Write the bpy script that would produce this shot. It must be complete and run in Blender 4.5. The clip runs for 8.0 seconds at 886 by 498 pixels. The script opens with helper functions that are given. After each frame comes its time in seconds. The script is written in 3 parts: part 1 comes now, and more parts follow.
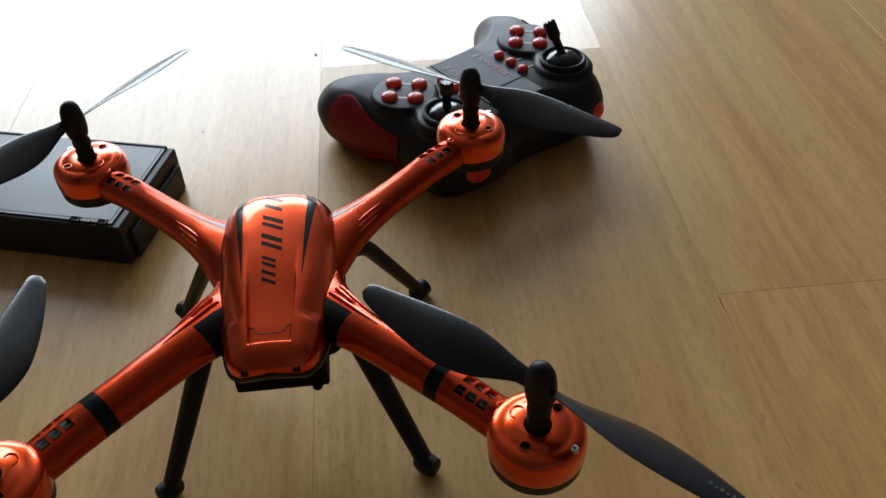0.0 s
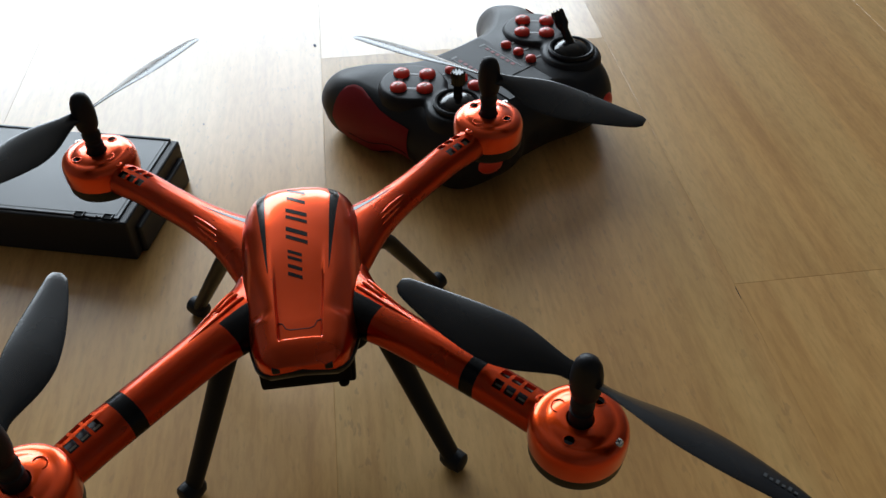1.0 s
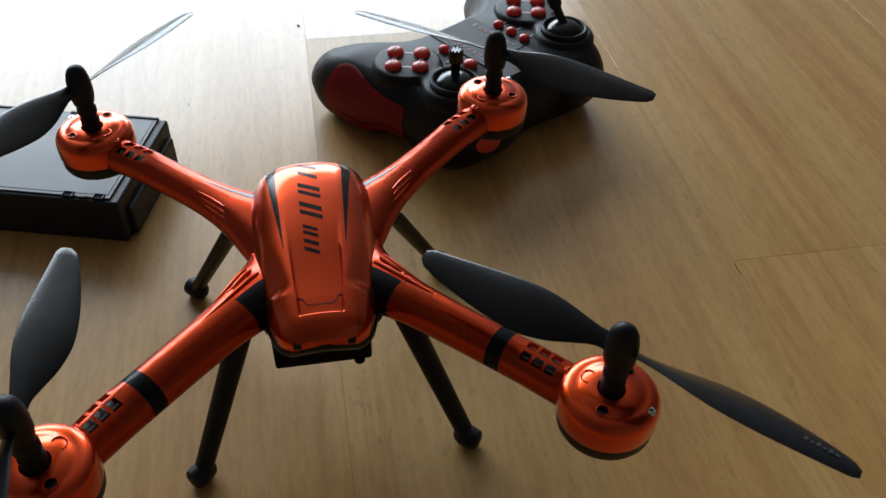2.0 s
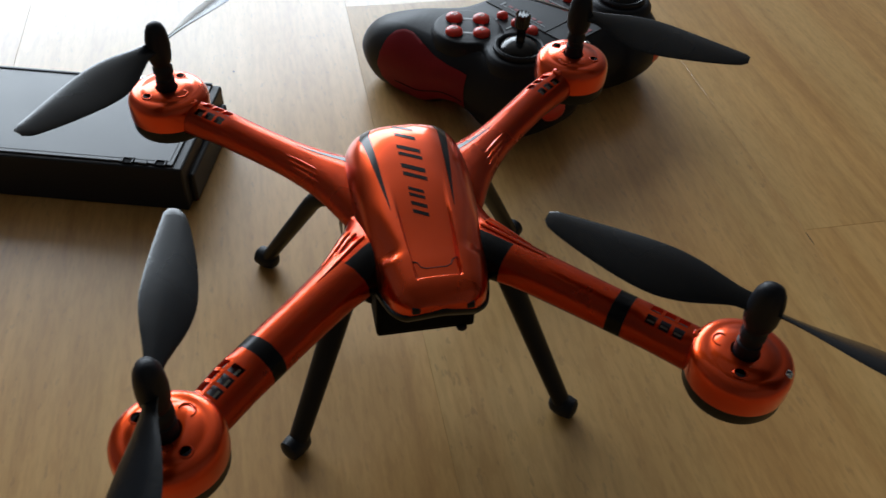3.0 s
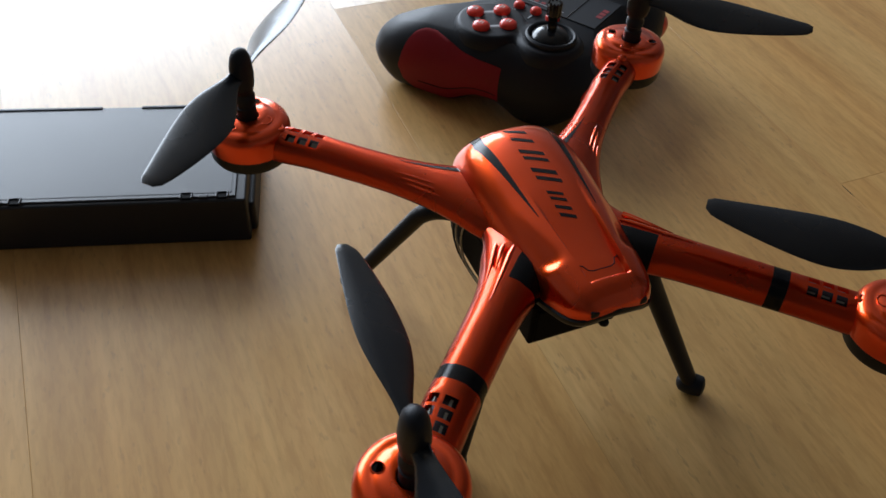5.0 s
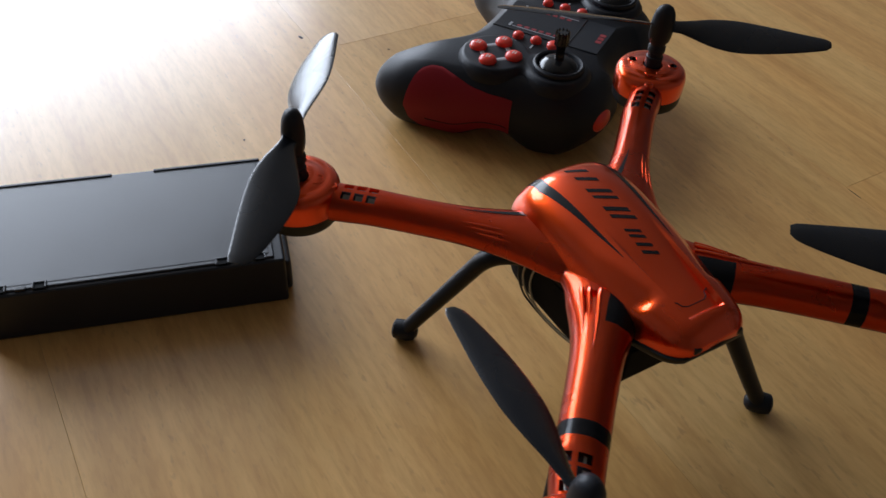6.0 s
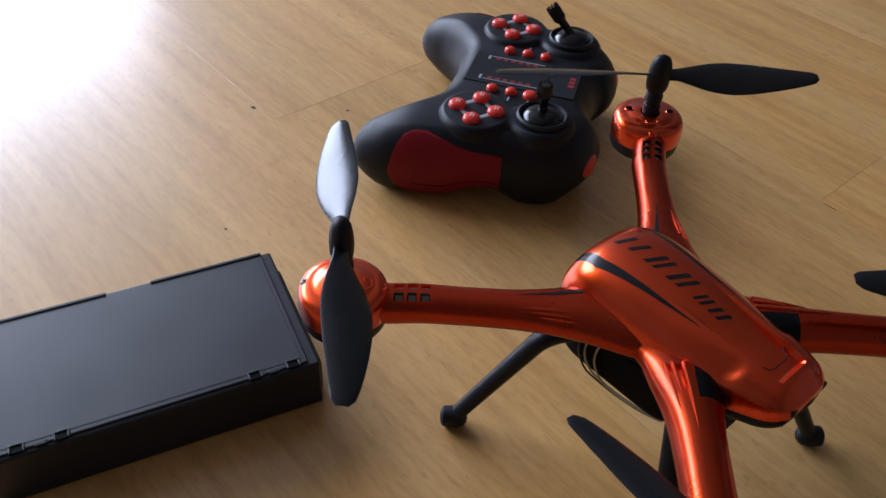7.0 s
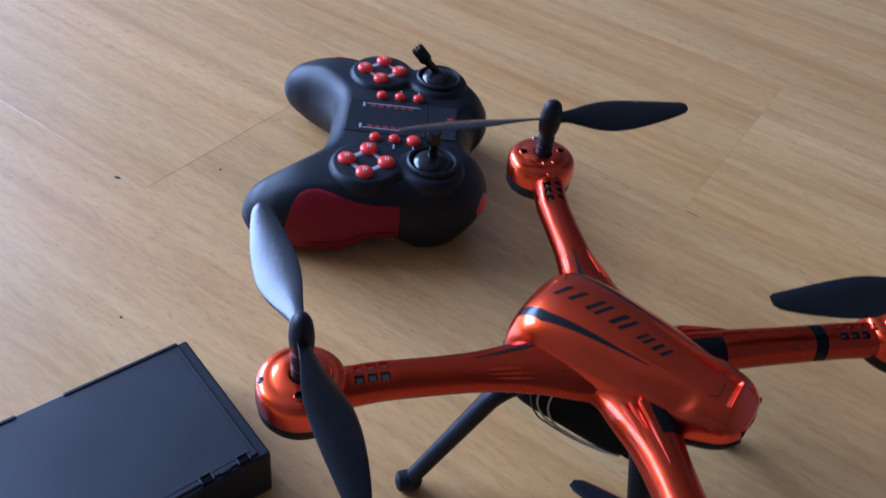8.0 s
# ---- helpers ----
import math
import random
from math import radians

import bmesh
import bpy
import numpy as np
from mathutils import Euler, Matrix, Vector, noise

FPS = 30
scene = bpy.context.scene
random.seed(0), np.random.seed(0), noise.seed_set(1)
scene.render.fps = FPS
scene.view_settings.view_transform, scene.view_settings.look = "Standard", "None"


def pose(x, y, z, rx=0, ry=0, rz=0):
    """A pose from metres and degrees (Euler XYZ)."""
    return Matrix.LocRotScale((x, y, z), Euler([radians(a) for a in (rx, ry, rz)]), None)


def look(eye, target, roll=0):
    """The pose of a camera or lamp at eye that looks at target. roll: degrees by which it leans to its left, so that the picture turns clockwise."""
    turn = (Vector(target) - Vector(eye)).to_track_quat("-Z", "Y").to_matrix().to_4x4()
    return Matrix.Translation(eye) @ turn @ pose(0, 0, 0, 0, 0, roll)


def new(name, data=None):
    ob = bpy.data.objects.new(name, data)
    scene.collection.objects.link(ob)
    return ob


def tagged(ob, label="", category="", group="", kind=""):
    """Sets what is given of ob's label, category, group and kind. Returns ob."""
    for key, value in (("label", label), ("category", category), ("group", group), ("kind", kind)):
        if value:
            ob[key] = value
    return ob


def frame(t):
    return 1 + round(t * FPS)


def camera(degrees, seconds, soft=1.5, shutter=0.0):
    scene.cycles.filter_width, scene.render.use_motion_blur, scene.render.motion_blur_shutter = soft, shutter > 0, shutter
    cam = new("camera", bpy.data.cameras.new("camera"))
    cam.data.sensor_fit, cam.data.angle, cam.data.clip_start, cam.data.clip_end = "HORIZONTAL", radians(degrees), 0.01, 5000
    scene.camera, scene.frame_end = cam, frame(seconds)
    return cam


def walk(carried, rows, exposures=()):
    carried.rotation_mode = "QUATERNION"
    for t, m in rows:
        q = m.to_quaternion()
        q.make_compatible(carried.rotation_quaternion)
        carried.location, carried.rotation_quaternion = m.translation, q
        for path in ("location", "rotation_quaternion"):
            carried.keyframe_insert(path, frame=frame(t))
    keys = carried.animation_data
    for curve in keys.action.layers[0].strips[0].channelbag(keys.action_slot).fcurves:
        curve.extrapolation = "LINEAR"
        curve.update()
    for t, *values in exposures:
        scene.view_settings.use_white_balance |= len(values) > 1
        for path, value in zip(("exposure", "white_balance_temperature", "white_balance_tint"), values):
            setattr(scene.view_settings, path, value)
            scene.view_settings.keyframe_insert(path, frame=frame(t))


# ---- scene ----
cam = camera(54.80, 8.0, shutter=0.35)
PATH = [
    (0, (0.03868, -0.26519, 0.31651), (0.21241, 1.20680, -1.02628), -2.109),
    (0.5, (0.02959, -0.26154, 0.31325), (0.22618, 1.20646, -1.03075), -1.846),
    (1, (0.01776, -0.25777, 0.31332), (0.25113, 1.19245, -1.04404), -1.017),
    (2.3, (-0.01937, -0.25201, 0.29959), (0.34616, 1.15473, -1.07426), 2.179),
    (2.5, (-0.02973, -0.24898, 0.29599), (0.34937, 1.14739, -1.08475), 2.594),
    (3, (-0.05654, -0.24191, 0.29099), (0.34822, 1.13650, -1.10046), 3.474),
    (3.5, (-0.07775, -0.23729, 0.29036), (0.34156, 1.12113, -1.11636), 3.727),
    (4, (-0.09603, -0.23380, 0.28772), (0.37301, 1.08784, -1.13820), 4.528),
    (4.2, (-0.10686, -0.22817, 0.28989), (0.37039, 1.08560, -1.14058), 3.897),
    (5.3, (-0.15644, -0.18916, 0.29125), (0.57309, 1.04139, -1.10645), 3.748),
    (5.5, (-0.16483, -0.18123, 0.29313), (0.59266, 1.04094, -1.09702), 3.061),
    (6, (-0.18850, -0.16010, 0.29255), (0.65050, 1.02540, -1.08290), 4.050),
    (6.5, (-0.20744, -0.12998, 0.29230), (0.72134, 0.97230, -1.09419), 4.194),
    (6.7, (-0.21362, -0.11509, 0.29945), (0.76135, 0.95693, -1.07902), 4.426),
    (7, (-0.22241, -0.09561, 0.30460), (0.84037, 0.92984, -1.04409), 3.846),
    (7.3, (-0.22879, -0.08439, 0.29637), (0.88496, 0.86256, -1.06849), 4.278),
    (7.5, (-0.22747, -0.06590, 0.31367), (0.93143, 0.80928, -1.06146), 4.755),
    (7.6, (-0.23086, -0.05491, 0.32736), (0.95684, 0.79611, -1.03834), 5.426),
    (7.8, (-0.24108, -0.04897, 0.32972), (1.06715, 0.69721, -0.98624), 7.909),
    (8, (-0.24294, -0.04446, 0.32292), (1.09731, 0.63935, -0.99470), 7.825),
]
EXPOSURES = [(0.0, -0.36, 6550, 10), (2.5, -0.44, 6450, 10), (3.5, -0.44, 6500, 12), (4.0, -0.20, 6250, 11), (5.5, -0.06, 6400, 15), (6.5, -0.12, 6400, 19), (7.0, 0.06, 5950, 22), (7.5, 0.24, 5400, 22), (7.8, 0.35, 4720, 23), (8.0, 0.39, 4600, 25)]
walk(cam, [(t, look(eye, target, roll)) for t, eye, target, roll in PATH], EXPOSURES)

# ---- light ----
world = bpy.data.worlds.new("sky_world")
scene.world = world
world.use_nodes = True
wn = world.node_tree.nodes
sky = wn.new("ShaderNodeTexSky")
sky.sky_type = "NISHITA"
sky.sun_disc = False
sky.sun_elevation, sky.sun_rotation = radians(35), radians(200)
world.node_tree.links.new(sky.outputs[0], wn["Background"].inputs[0])
wn["Background"].inputs[1].default_value = 0.1

# the room stands turned against the boards; the window lies in its north wall
ROOM = Matrix.Rotation(radians(20), 4, "Z")
WIN_X0, WIN_X1, WIN_Z0, WIN_Z1, WALL_Y = -0.60, 2.95, 0.50, 2.16, 3.2
lamp = bpy.data.lights.new("window_daylight", "AREA")
lamp.shape = "RECTANGLE"
lamp.size, lamp.size_y = WIN_X1 - WIN_X0, WIN_Z1 - WIN_Z0
lamp.energy, lamp.color = 226.0, (0.80, 0.91, 1.0)
lamp_ob = new("window_daylight", lamp)
lamp_ob.matrix_world = ROOM @ look(((WIN_X0 + WIN_X1) / 2, WALL_Y + 0.1, (WIN_Z0 + WIN_Z1) / 2),
                            ((WIN_X0 + WIN_X1) / 2, 0, (WIN_Z0 + WIN_Z1) / 2))


# ---- materials ----
def material(name, color, rough=0.5, metal=0.0, coat=0.0, grain=400.0, bump=0.05, vary=0.12, spec=0.5, rough_vary=0.08, sheen=0.0):
    """A surface with fine grain relief and a slow change of tone and gloss."""
    m = bpy.data.materials.new(name)
    m.use_nodes = True
    t = m.node_tree
    n, l = t.nodes, t.links
    b = n["Principled BSDF"]
    tc = n.new("ShaderNodeTexCoord")
    fine = n.new("ShaderNodeTexNoise")
    fine.inputs["Scale"].default_value = grain
    fine.inputs["Detail"].default_value = 3
    slow = n.new("ShaderNodeTexNoise")
    slow.inputs["Scale"].default_value = 35
    slow.inputs["Detail"].default_value = 4
    for x in (fine, slow):
        l.new(tc.outputs["Object"], x.inputs["Vector"])
    ramp = n.new("ShaderNodeMapRange")
    ramp.inputs[3].default_value, ramp.inputs[4].default_value = 1 - vary, 1 + vary
    l.new(slow.outputs["Fac"], ramp.inputs[0])
    mul = n.new("ShaderNodeVectorMath")
    mul.operation = "SCALE"
    mul.inputs[0].default_value = color
    l.new(ramp.outputs[0], mul.inputs["Scale"])
    l.new(mul.outputs[0], b.inputs["Base Color"])
    rr = n.new("ShaderNodeMapRange")
    rr.inputs[3].default_value, rr.inputs[4].default_value = rough - rough_vary, rough + rough_vary
    l.new(slow.outputs["Fac"], rr.inputs[0])
    l.new(rr.outputs[0], b.inputs["Roughness"])
    b.inputs["Metallic"].default_value = metal
    b.inputs["Coat Weight"].default_value = coat
    b.inputs["Coat Roughness"].default_value = 0.10
    b.inputs["Coat IOR"].default_value = 1.5
    b.inputs["Specular IOR Level"].default_value = spec
    b.inputs["Sheen Weight"].default_value = sheen
    bp = n.new("ShaderNodeBump")
    bp.inputs["Strength"].default_value = bump
    bp.inputs["Distance"].default_value = 0.0004
    l.new(fine.outputs["Fac"], bp.inputs["Height"])
    l.new(bp.outputs["Normal"], b.inputs["Normal"])
    return m


ORANGE = material("orange_metallic_paint", (0.82, 0.071, 0.005), 0.29, 0.97, 0.75, 1800, 0.05, 0.05)
DECAL = material("black_decal", (0.008, 0.008, 0.010), 0.22, 0, 0, 900, 0.03, 0.12, 0.35)
BLACK = material("black_plastic", (0.0095, 0.010, 0.012), 0.42, 0, 0, 1200, 0.15, 0.2, 0.22)
BLADE = material("black_blade_plastic", (0.0075, 0.0092, 0.0125), 0.25, 0, 0, 900, 0.12, 0.3, 0.50, 0.10)
RUBBER = material("black_soft_plastic", (0.0095, 0.0112, 0.0160), 0.48, 0, 0, 1500, 0.2, 0.2, 0.30)
GLOSS = material("glossy_black_plastic", (0.008, 0.008, 0.009), 0.19, 0, 0, 900, 0.0, 0.1, 0.42, 0.03)
BOXMAT = material("black_box_plastic", (0.013, 0.015, 0.021), 0.44, 0, 0, 2500, 0.10, 0.25, 0.40)
RED = material("red_button_plastic", (0.82, 0.045, 0.022), 0.3, 0, 0.2, 900, 0.02, 0.08)
GRIP = material("dark_red_grip_plastic", (0.46, 0.022, 0.038), 0.45, 0, 0, 1500, 0.12, 0.15, 0.45)
GREY = material("grey_print", (0.36, 0.37, 0.39), 0.5, 0, 0, 900, 0.02)
PALE = material("pale_print", (0.75, 0.55, 0.5), 0.5, 0, 0, 900, 0.02)
REDPRINT = material("red_print", (0.27, 0.02, 0.025), 0.5, 0, 0, 900, 0.02)
STEEL = material("steel_screw", (0.62, 0.61, 0.58), 0.25, 1.0, 0, 1500, 0.05)
CIRCUIT = material("circuit_board", (0.17, 0.16, 0.125), 0.45, 0.2, 0, 700, 0.3, 0.5)
LIDMAT = material("satin_black_lid", (0.0065, 0.0100, 0.0185), 0.37, 0, 0, 2500, 0.10, 0.25, 0.80, 0.06)
# hinge tabs: lighter base colour stands in for light caught by their edges
TABMAT = material("edge_lit_black_plastic", (0.022, 0.025, 0.031), 0.30, 0, 0, 2500, 0.1, 0.2, 0.5)
RUGMAT = material("woven_rug", (0.11, 0.030, 0.020), 0.85, 0, 0, 700, 0.6, 0.3, 0.2)
HEMMAT = material("rug_hem", (0.42, 0.34, 0.26), 0.85, 0, 0, 700, 0.4, 0.25, 0.2)
MATT = material("matt_black_plastic", (0.004, 0.0042, 0.005), 0.6, 0, 0, 1500, 0.2, 0.2, 0.06)
WIRE = material("wire_sheath", (0.035, 0.035, 0.03), 0.35, 0, 0, 900, 0.02)
WIREP = material("pale_wire_sheath", (0.50, 0.46, 0.32), 0.4, 0, 0, 900, 0.02)
SCUFFPRINT = material("worn_print", (0.09, 0.095, 0.10), 0.6, 0, 0, 900, 0.1, 0.5)
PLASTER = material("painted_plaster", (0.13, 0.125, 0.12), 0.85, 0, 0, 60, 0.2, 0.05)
CEIL = material("ceiling_paint", (0.22, 0.217, 0.21), 0.9, 0, 0, 60, 0.2, 0.04)
SUB = material("underlay", (0.22, 0.14, 0.08), 0.9, 0, 0, 60, 0.2, 0.1)
SCUFF = material("dark_scuff", (0.04, 0.035, 0.03), 0.8, 0, 0, 900, 0.1)


def laminate():
    """Beech laminate: long soft grain along y, short dark ray flecks, slight tone change from board to board."""
    m = bpy.data.materials.new("beech_laminate")
    m.use_nodes = True
    t = m.node_tree
    n, l = t.nodes, t.links
    b = n["Principled BSDF"]
    tc = n.new("ShaderNodeTexCoord")
    info = n.new("ShaderNodeObjectInfo")
    shift = n.new("ShaderNodeVectorMath")
    shift.operation = "SCALE"
    shift.inputs[0].default_value = (37.0, 91.0, 13.0)
    l.new(info.outputs["Random"], shift.inputs["Scale"])
    add = n.new("ShaderNodeVectorMath")
    l.new(tc.outputs["Object"], add.inputs[0])
    l.new(shift.outputs[0], add.inputs[1])

    def noise_at(scale, sx, sy, detail=4, dist=0.0, rough=0.5):
        mp = n.new("ShaderNodeMapping")
        mp.inputs["Scale"].default_value = (sx, sy, 1)
        l.new(add.outputs[0], mp.inputs["Vector"])
        x = n.new("ShaderNodeTexNoise")
        x.inputs["Scale"].default_value = scale
        x.inputs["Detail"].default_value = detail
        x.inputs["Distortion"].default_value = dist
        x.inputs["Roughness"].default_value = rough
        l.new(mp.outputs[0], x.inputs["Vector"])
        return x.outputs["Fac"]

    def ramp(fac, stops):
        r = n.new("ShaderNodeValToRGB")
        els = r.color_ramp.elements
        els[0].position, els[0].color = stops[0][0], (*stops[0][1], 1)
        els[1].position, els[1].color = stops[1][0], (*stops[1][1], 1)
        l.new(fac, r.inputs[0])
        return r.outputs[0]

    def mix(kind, fac, a, c):
        x = n.new("ShaderNodeMix")
        x.data_type, x.blend_type = "RGBA", kind
        if isinstance(fac, float):
            x.inputs[0].default_value = fac
        else:
            l.new(fac, x.inputs[0])
        l.new(a, x.inputs[6])
        if isinstance(c, tuple):
            x.inputs[7].default_value = (*c, 1)
        else:
            l.new(c, x.inputs[7])
        return x.outputs[2]

    broad = noise_at(9, 1.6, 0.22, 3, 0.4)
    base = ramp(broad, ((0.3, (0.625, 0.350, 0.108)), (0.72, (0.760, 0.470, 0.176))))
    grain = noise_at(170, 1.0, 0.07, 5, 0.2)
    lines = ramp(grain, ((0.36, (0.925, 0.90, 0.865)), (0.60, (1.025, 1.02, 1.015))))
    col = mix("MULTIPLY", 1.0, base, lines)
    wide = noise_at(46, 1.0, 0.045, 3, 0.7)
    col = mix("MULTIPLY", 1.0, col, ramp(wide, ((0.36, (0.905, 0.87, 0.825)), (0.58, (1.035, 1.04, 1.045)))))
    flame = noise_at(16, 1.0, 0.045, 3, 0.8)
    col = mix("MULTIPLY", 1.0, col, ramp(flame, ((0.40, (1.0, 0.945, 0.90)), (0.58, (1.0, 1.005, 1.01)))))
    pores = noise_at(430, 1.0, 0.18, 3, 0.15, 0.6)
    col = mix("MULTIPLY", 1.0, col, ramp(pores, ((0.40, (0.94, 0.915, 0.88)), (0.56, (1.02, 1.02, 1.02)))))
    fleck = noise_at(360, 1.0, 0.33, 2, 0.0)
    fm = n.new("ShaderNodeMapRange")
    fm.inputs[1].default_value, fm.inputs[2].default_value = 0.615, 0.69
    l.new(fleck, fm.inputs[0])
    patch = n.new("ShaderNodeMapRange")
    patch.inputs[1].default_value, patch.inputs[2].default_value = 0.35, 0.65
    l.new(broad, patch.inputs[0])
    fmul = n.new("ShaderNodeMath")
    fmul.operation = "MULTIPLY"
    l.new(fm.outputs[0], fmul.inputs[0])
    l.new(patch.outputs[0], fmul.inputs[1])
    fs = n.new("ShaderNodeMath")
    fs.operation = "MULTIPLY"
    fs.inputs[1].default_value = 0.30
    l.new(fmul.outputs[0], fs.inputs[0])
    col = mix("MIX", fs.outputs[0], col, (0.24, 0.125, 0.055))
    tone = n.new("ShaderNodeMapRange")
    tone.inputs[3].default_value, tone.inputs[4].default_value = 0.98, 1.02
    l.new(info.outputs["Random"], tone.inputs[0])
    sc = n.new("ShaderNodeVectorMath")
    sc.operation = "SCALE"
    l.new(col, sc.inputs[0])
    l.new(tone.outputs[0], sc.inputs["Scale"])
    l.new(sc.outputs[0], b.inputs["Base Color"])
    smear = noise_at(14, 1, 0.6, 5, 0.3)
    rr = n.new("ShaderNodeMapRange")
    rr.inputs[3].default_value, rr.inputs[4].default_value = 0.34, 0.46
    l.new(smear, rr.inputs[0])
    l.new(rr.outputs[0], b.inputs["Roughness"])
    b.inputs["Specular IOR Level"].default_value = 0.5
    b.inputs["Coat Weight"].default_value = 0.55
    cr = n.new("ShaderNodeMapRange")
    cr.inputs[3].default_value, cr.inputs[4].default_value = 0.16, 0.24
    l.new(smear, cr.inputs[0])
    l.new(cr.outputs[0], b.inputs["Coat Roughness"])
    bp = n.new("ShaderNodeBump")
    bp.inputs["Strength"].default_value = 0.06
    bp.inputs["Distance"].default_value = 0.0004
    l.new(grain, bp.inputs["Height"])
    l.new(bp.outputs["Normal"], b.inputs["Normal"])
    l.new(bp.outputs["Normal"], b.inputs["Coat Normal"])
    return m


LAMINATE = laminate()


# ---- mesh helpers ----
def to_mesh(name, bm, mats, angle=38.0, smooth=True):
    me = bpy.data.meshes.new(name)
    bmesh.ops.recalc_face_normals(bm, faces=bm.faces[:])
    if smooth:
        for f in bm.faces:
            f.smooth = True
    bm.to_mesh(me)
    bm.free()
    for m in (mats if isinstance(mats, (list, tuple)) else [mats]):
        me.materials.append(m)
    if smooth:
        me.set_sharp_from_angle(angle=radians(angle))
    return me


def firm(me):
    """Normals that follow the large faces, so that flat sides stay flat beside rounded edges."""
    sums = [Vector() for v in me.vertices]
    for p in me.polygons:
        for i in p.vertices:
            sums[i] += p.normal * p.area**2
    me.normals_split_custom_set_from_vertices([v.normalized() for v in sums])


def part(name, bm, mat, parent=None, label="", angle=38.0, smooth=True, flat=False):
    ob = new(name, to_mesh(name, bm, mat, 180.0 if flat else angle, smooth))
    if flat:
        firm(ob.data)
    ob.parent = parent
    return tagged(ob, label) if label else ob


def lerp_table(table, s):
    """Smooth interpolation of (s, v1, v2, ...) rows, in rising s."""
    s = min(max(s, table[0][0]), table[-1][0])
    for a, b in zip(table, table[1:]):
        if s <= b[0]:
            k = (s - a[0]) / (b[0] - a[0])
            return [p + (q - p) * k for p, q in zip(a[1:], b[1:])]
    return list(table[-1][1:])


def spline(table, s):
    """Catmull-Rom through rows (s, v...)."""
    s = min(max(s, table[0][0]), table[-1][0])
    i = 0
    while i < len(table) - 2 and s > table[i + 1][0]:
        i += 1
    p0, p1, p2, p3 = table[max(i - 1, 0)], table[i], table[i + 1], table[min(i + 2, len(table) - 1)]
    h = p2[0] - p1[0]
    k = (s - p1[0]) / h
    out = []
    for j in range(1, len(p1)):
        m1 = (p2[j] - p0[j]) / (p2[0] - p0[0]) * h
        m2 = (p3[j] - p1[j]) / (p3[0] - p1[0]) * h
        out.append((2 * k**3 - 3 * k**2 + 1) * p1[j] + (k**3 - 2 * k**2 + k) * m1 + (-2 * k**3 + 3 * k**2) * p2[j] + (k**3 - k**2) * m2)
    return out


def grid(bm, fn, us, vs, close_v=False, mat=None, skip=None):
    """A sheet of quads through fn(u, v)."""
    rows = [[bm.verts.new(fn(u, v)) for v in vs] for u in us]
    nv = len(vs)
    for i in range(len(us) - 1):
        for j in range(nv if close_v else nv - 1):
            if skip and skip(i, j):
                continue
            j2 = (j + 1) % nv
            f = bm.faces.new((rows[i][j], rows[i + 1][j], rows[i + 1][j2], rows[i][j2]))
            if mat:
                f.material_index = mat(i, j)
    return rows


def revolve(bm, profile, n=32, center=(0, 0, 0)):
    """A turned shape from (radius, z) rows; zero radius closes it."""
    rings = []
    cx, cy, cz = center
    for r, z in profile:
        if r < 1e-6:
            rings.append([bm.verts.new((cx, cy, cz + z))])
        else:
            rings.append([bm.verts.new((cx + r * math.cos(2 * math.pi * k / n), cy + r * math.sin(2 * math.pi * k / n), cz + z)) for k in range(n)])
    for a, b in zip(rings, rings[1:]):
        for k in range(n):
            k2 = (k + 1) % n
            if len(a) == 1 and len(b) == 1:
                continue
            if len(a) == 1:
                bm.faces.new((a[0], b[k], b[k2]))
            elif len(b) == 1:
                bm.faces.new((a[k], b[0], a[k2]))
            else:
                bm.faces.new((a[k], b[k], b[k2], a[k2]))
    return rings


def tube(bm, points, radii, n=12, flat=1.0, caps=True, up=Vector((0, 0, 1))):
    """A swept tube of round or flattened section through points."""
    pts = [Vector(p) for p in points]
    rings = []
    for i, p in enumerate(pts):
        d = (pts[min(i + 1, len(pts) - 1)] - pts[max(i - 1, 0)]).normalized()
        side = d.cross(up)
        side = side.normalized() if side.length > 1e-4 else Vector((1, 0, 0))
        top = side.cross(d)
        r = radii[i] if isinstance(radii, (list, tuple)) else radii
        rings.append([bm.verts.new(p + side * r * math.cos(2 * math.pi * k / n) + top * r * flat * math.sin(2 * math.pi * k / n)) for k in range(n)])
    for a, b in zip(rings, rings[1:]):
        for k in range(n):
            bm.faces.new((a[k], b[k], b[(k + 1) % n], a[(k + 1) % n]))
    if caps:
        bm.faces.new(rings[0])
        bm.faces.new(rings[-1])


def bezier(p0, p1, p2, p3, n):
    p0, p1, p2, p3 = map(Vector, (p0, p1, p2, p3))
    return [p0 * (1 - t)**3 + p1 * 3 * t * (1 - t)**2 + p2 * 3 * t * t * (1 - t) + p3 * t**3 for t in (i / n for i in range(n + 1))]


def block(bm, x0, x1, y0, y1, z0, z1, bevel=0.0, segs=2):
    r = bmesh.ops.create_cube(bm, size=1.0)
    for v in r["verts"]:
        v.co = Vector(((x0 + x1) / 2 + v.co.x * (x1 - x0), (y0 + y1) / 2 + v.co.y * (y1 - y0), (z0 + z1) / 2 + v.co.z * (z1 - z0)))
    if bevel:
        es = list({e for v in r["verts"] for e in v.link_edges})
        bmesh.ops.bevel(bm, geom=es, offset=bevel, segments=segs, affect="EDGES", profile=0.5)


def ellipsoid(bm, c, rx, ry, rz, n=24, m=14):
    r = bmesh.ops.create_uvsphere(bm, u_segments=n, v_segments=m, radius=1.0)
    for v in r["verts"]:
        v.co = Vector((c[0] + v.co.x * rx, c[1] + v.co.y * ry, c[2] + v.co.z * rz))


def thing(name, m, label, category, group=""):
    e = new(name)
    e.empty_display_size = 0.02
    e.matrix_basis = m
    return tagged(e, label, category, group)


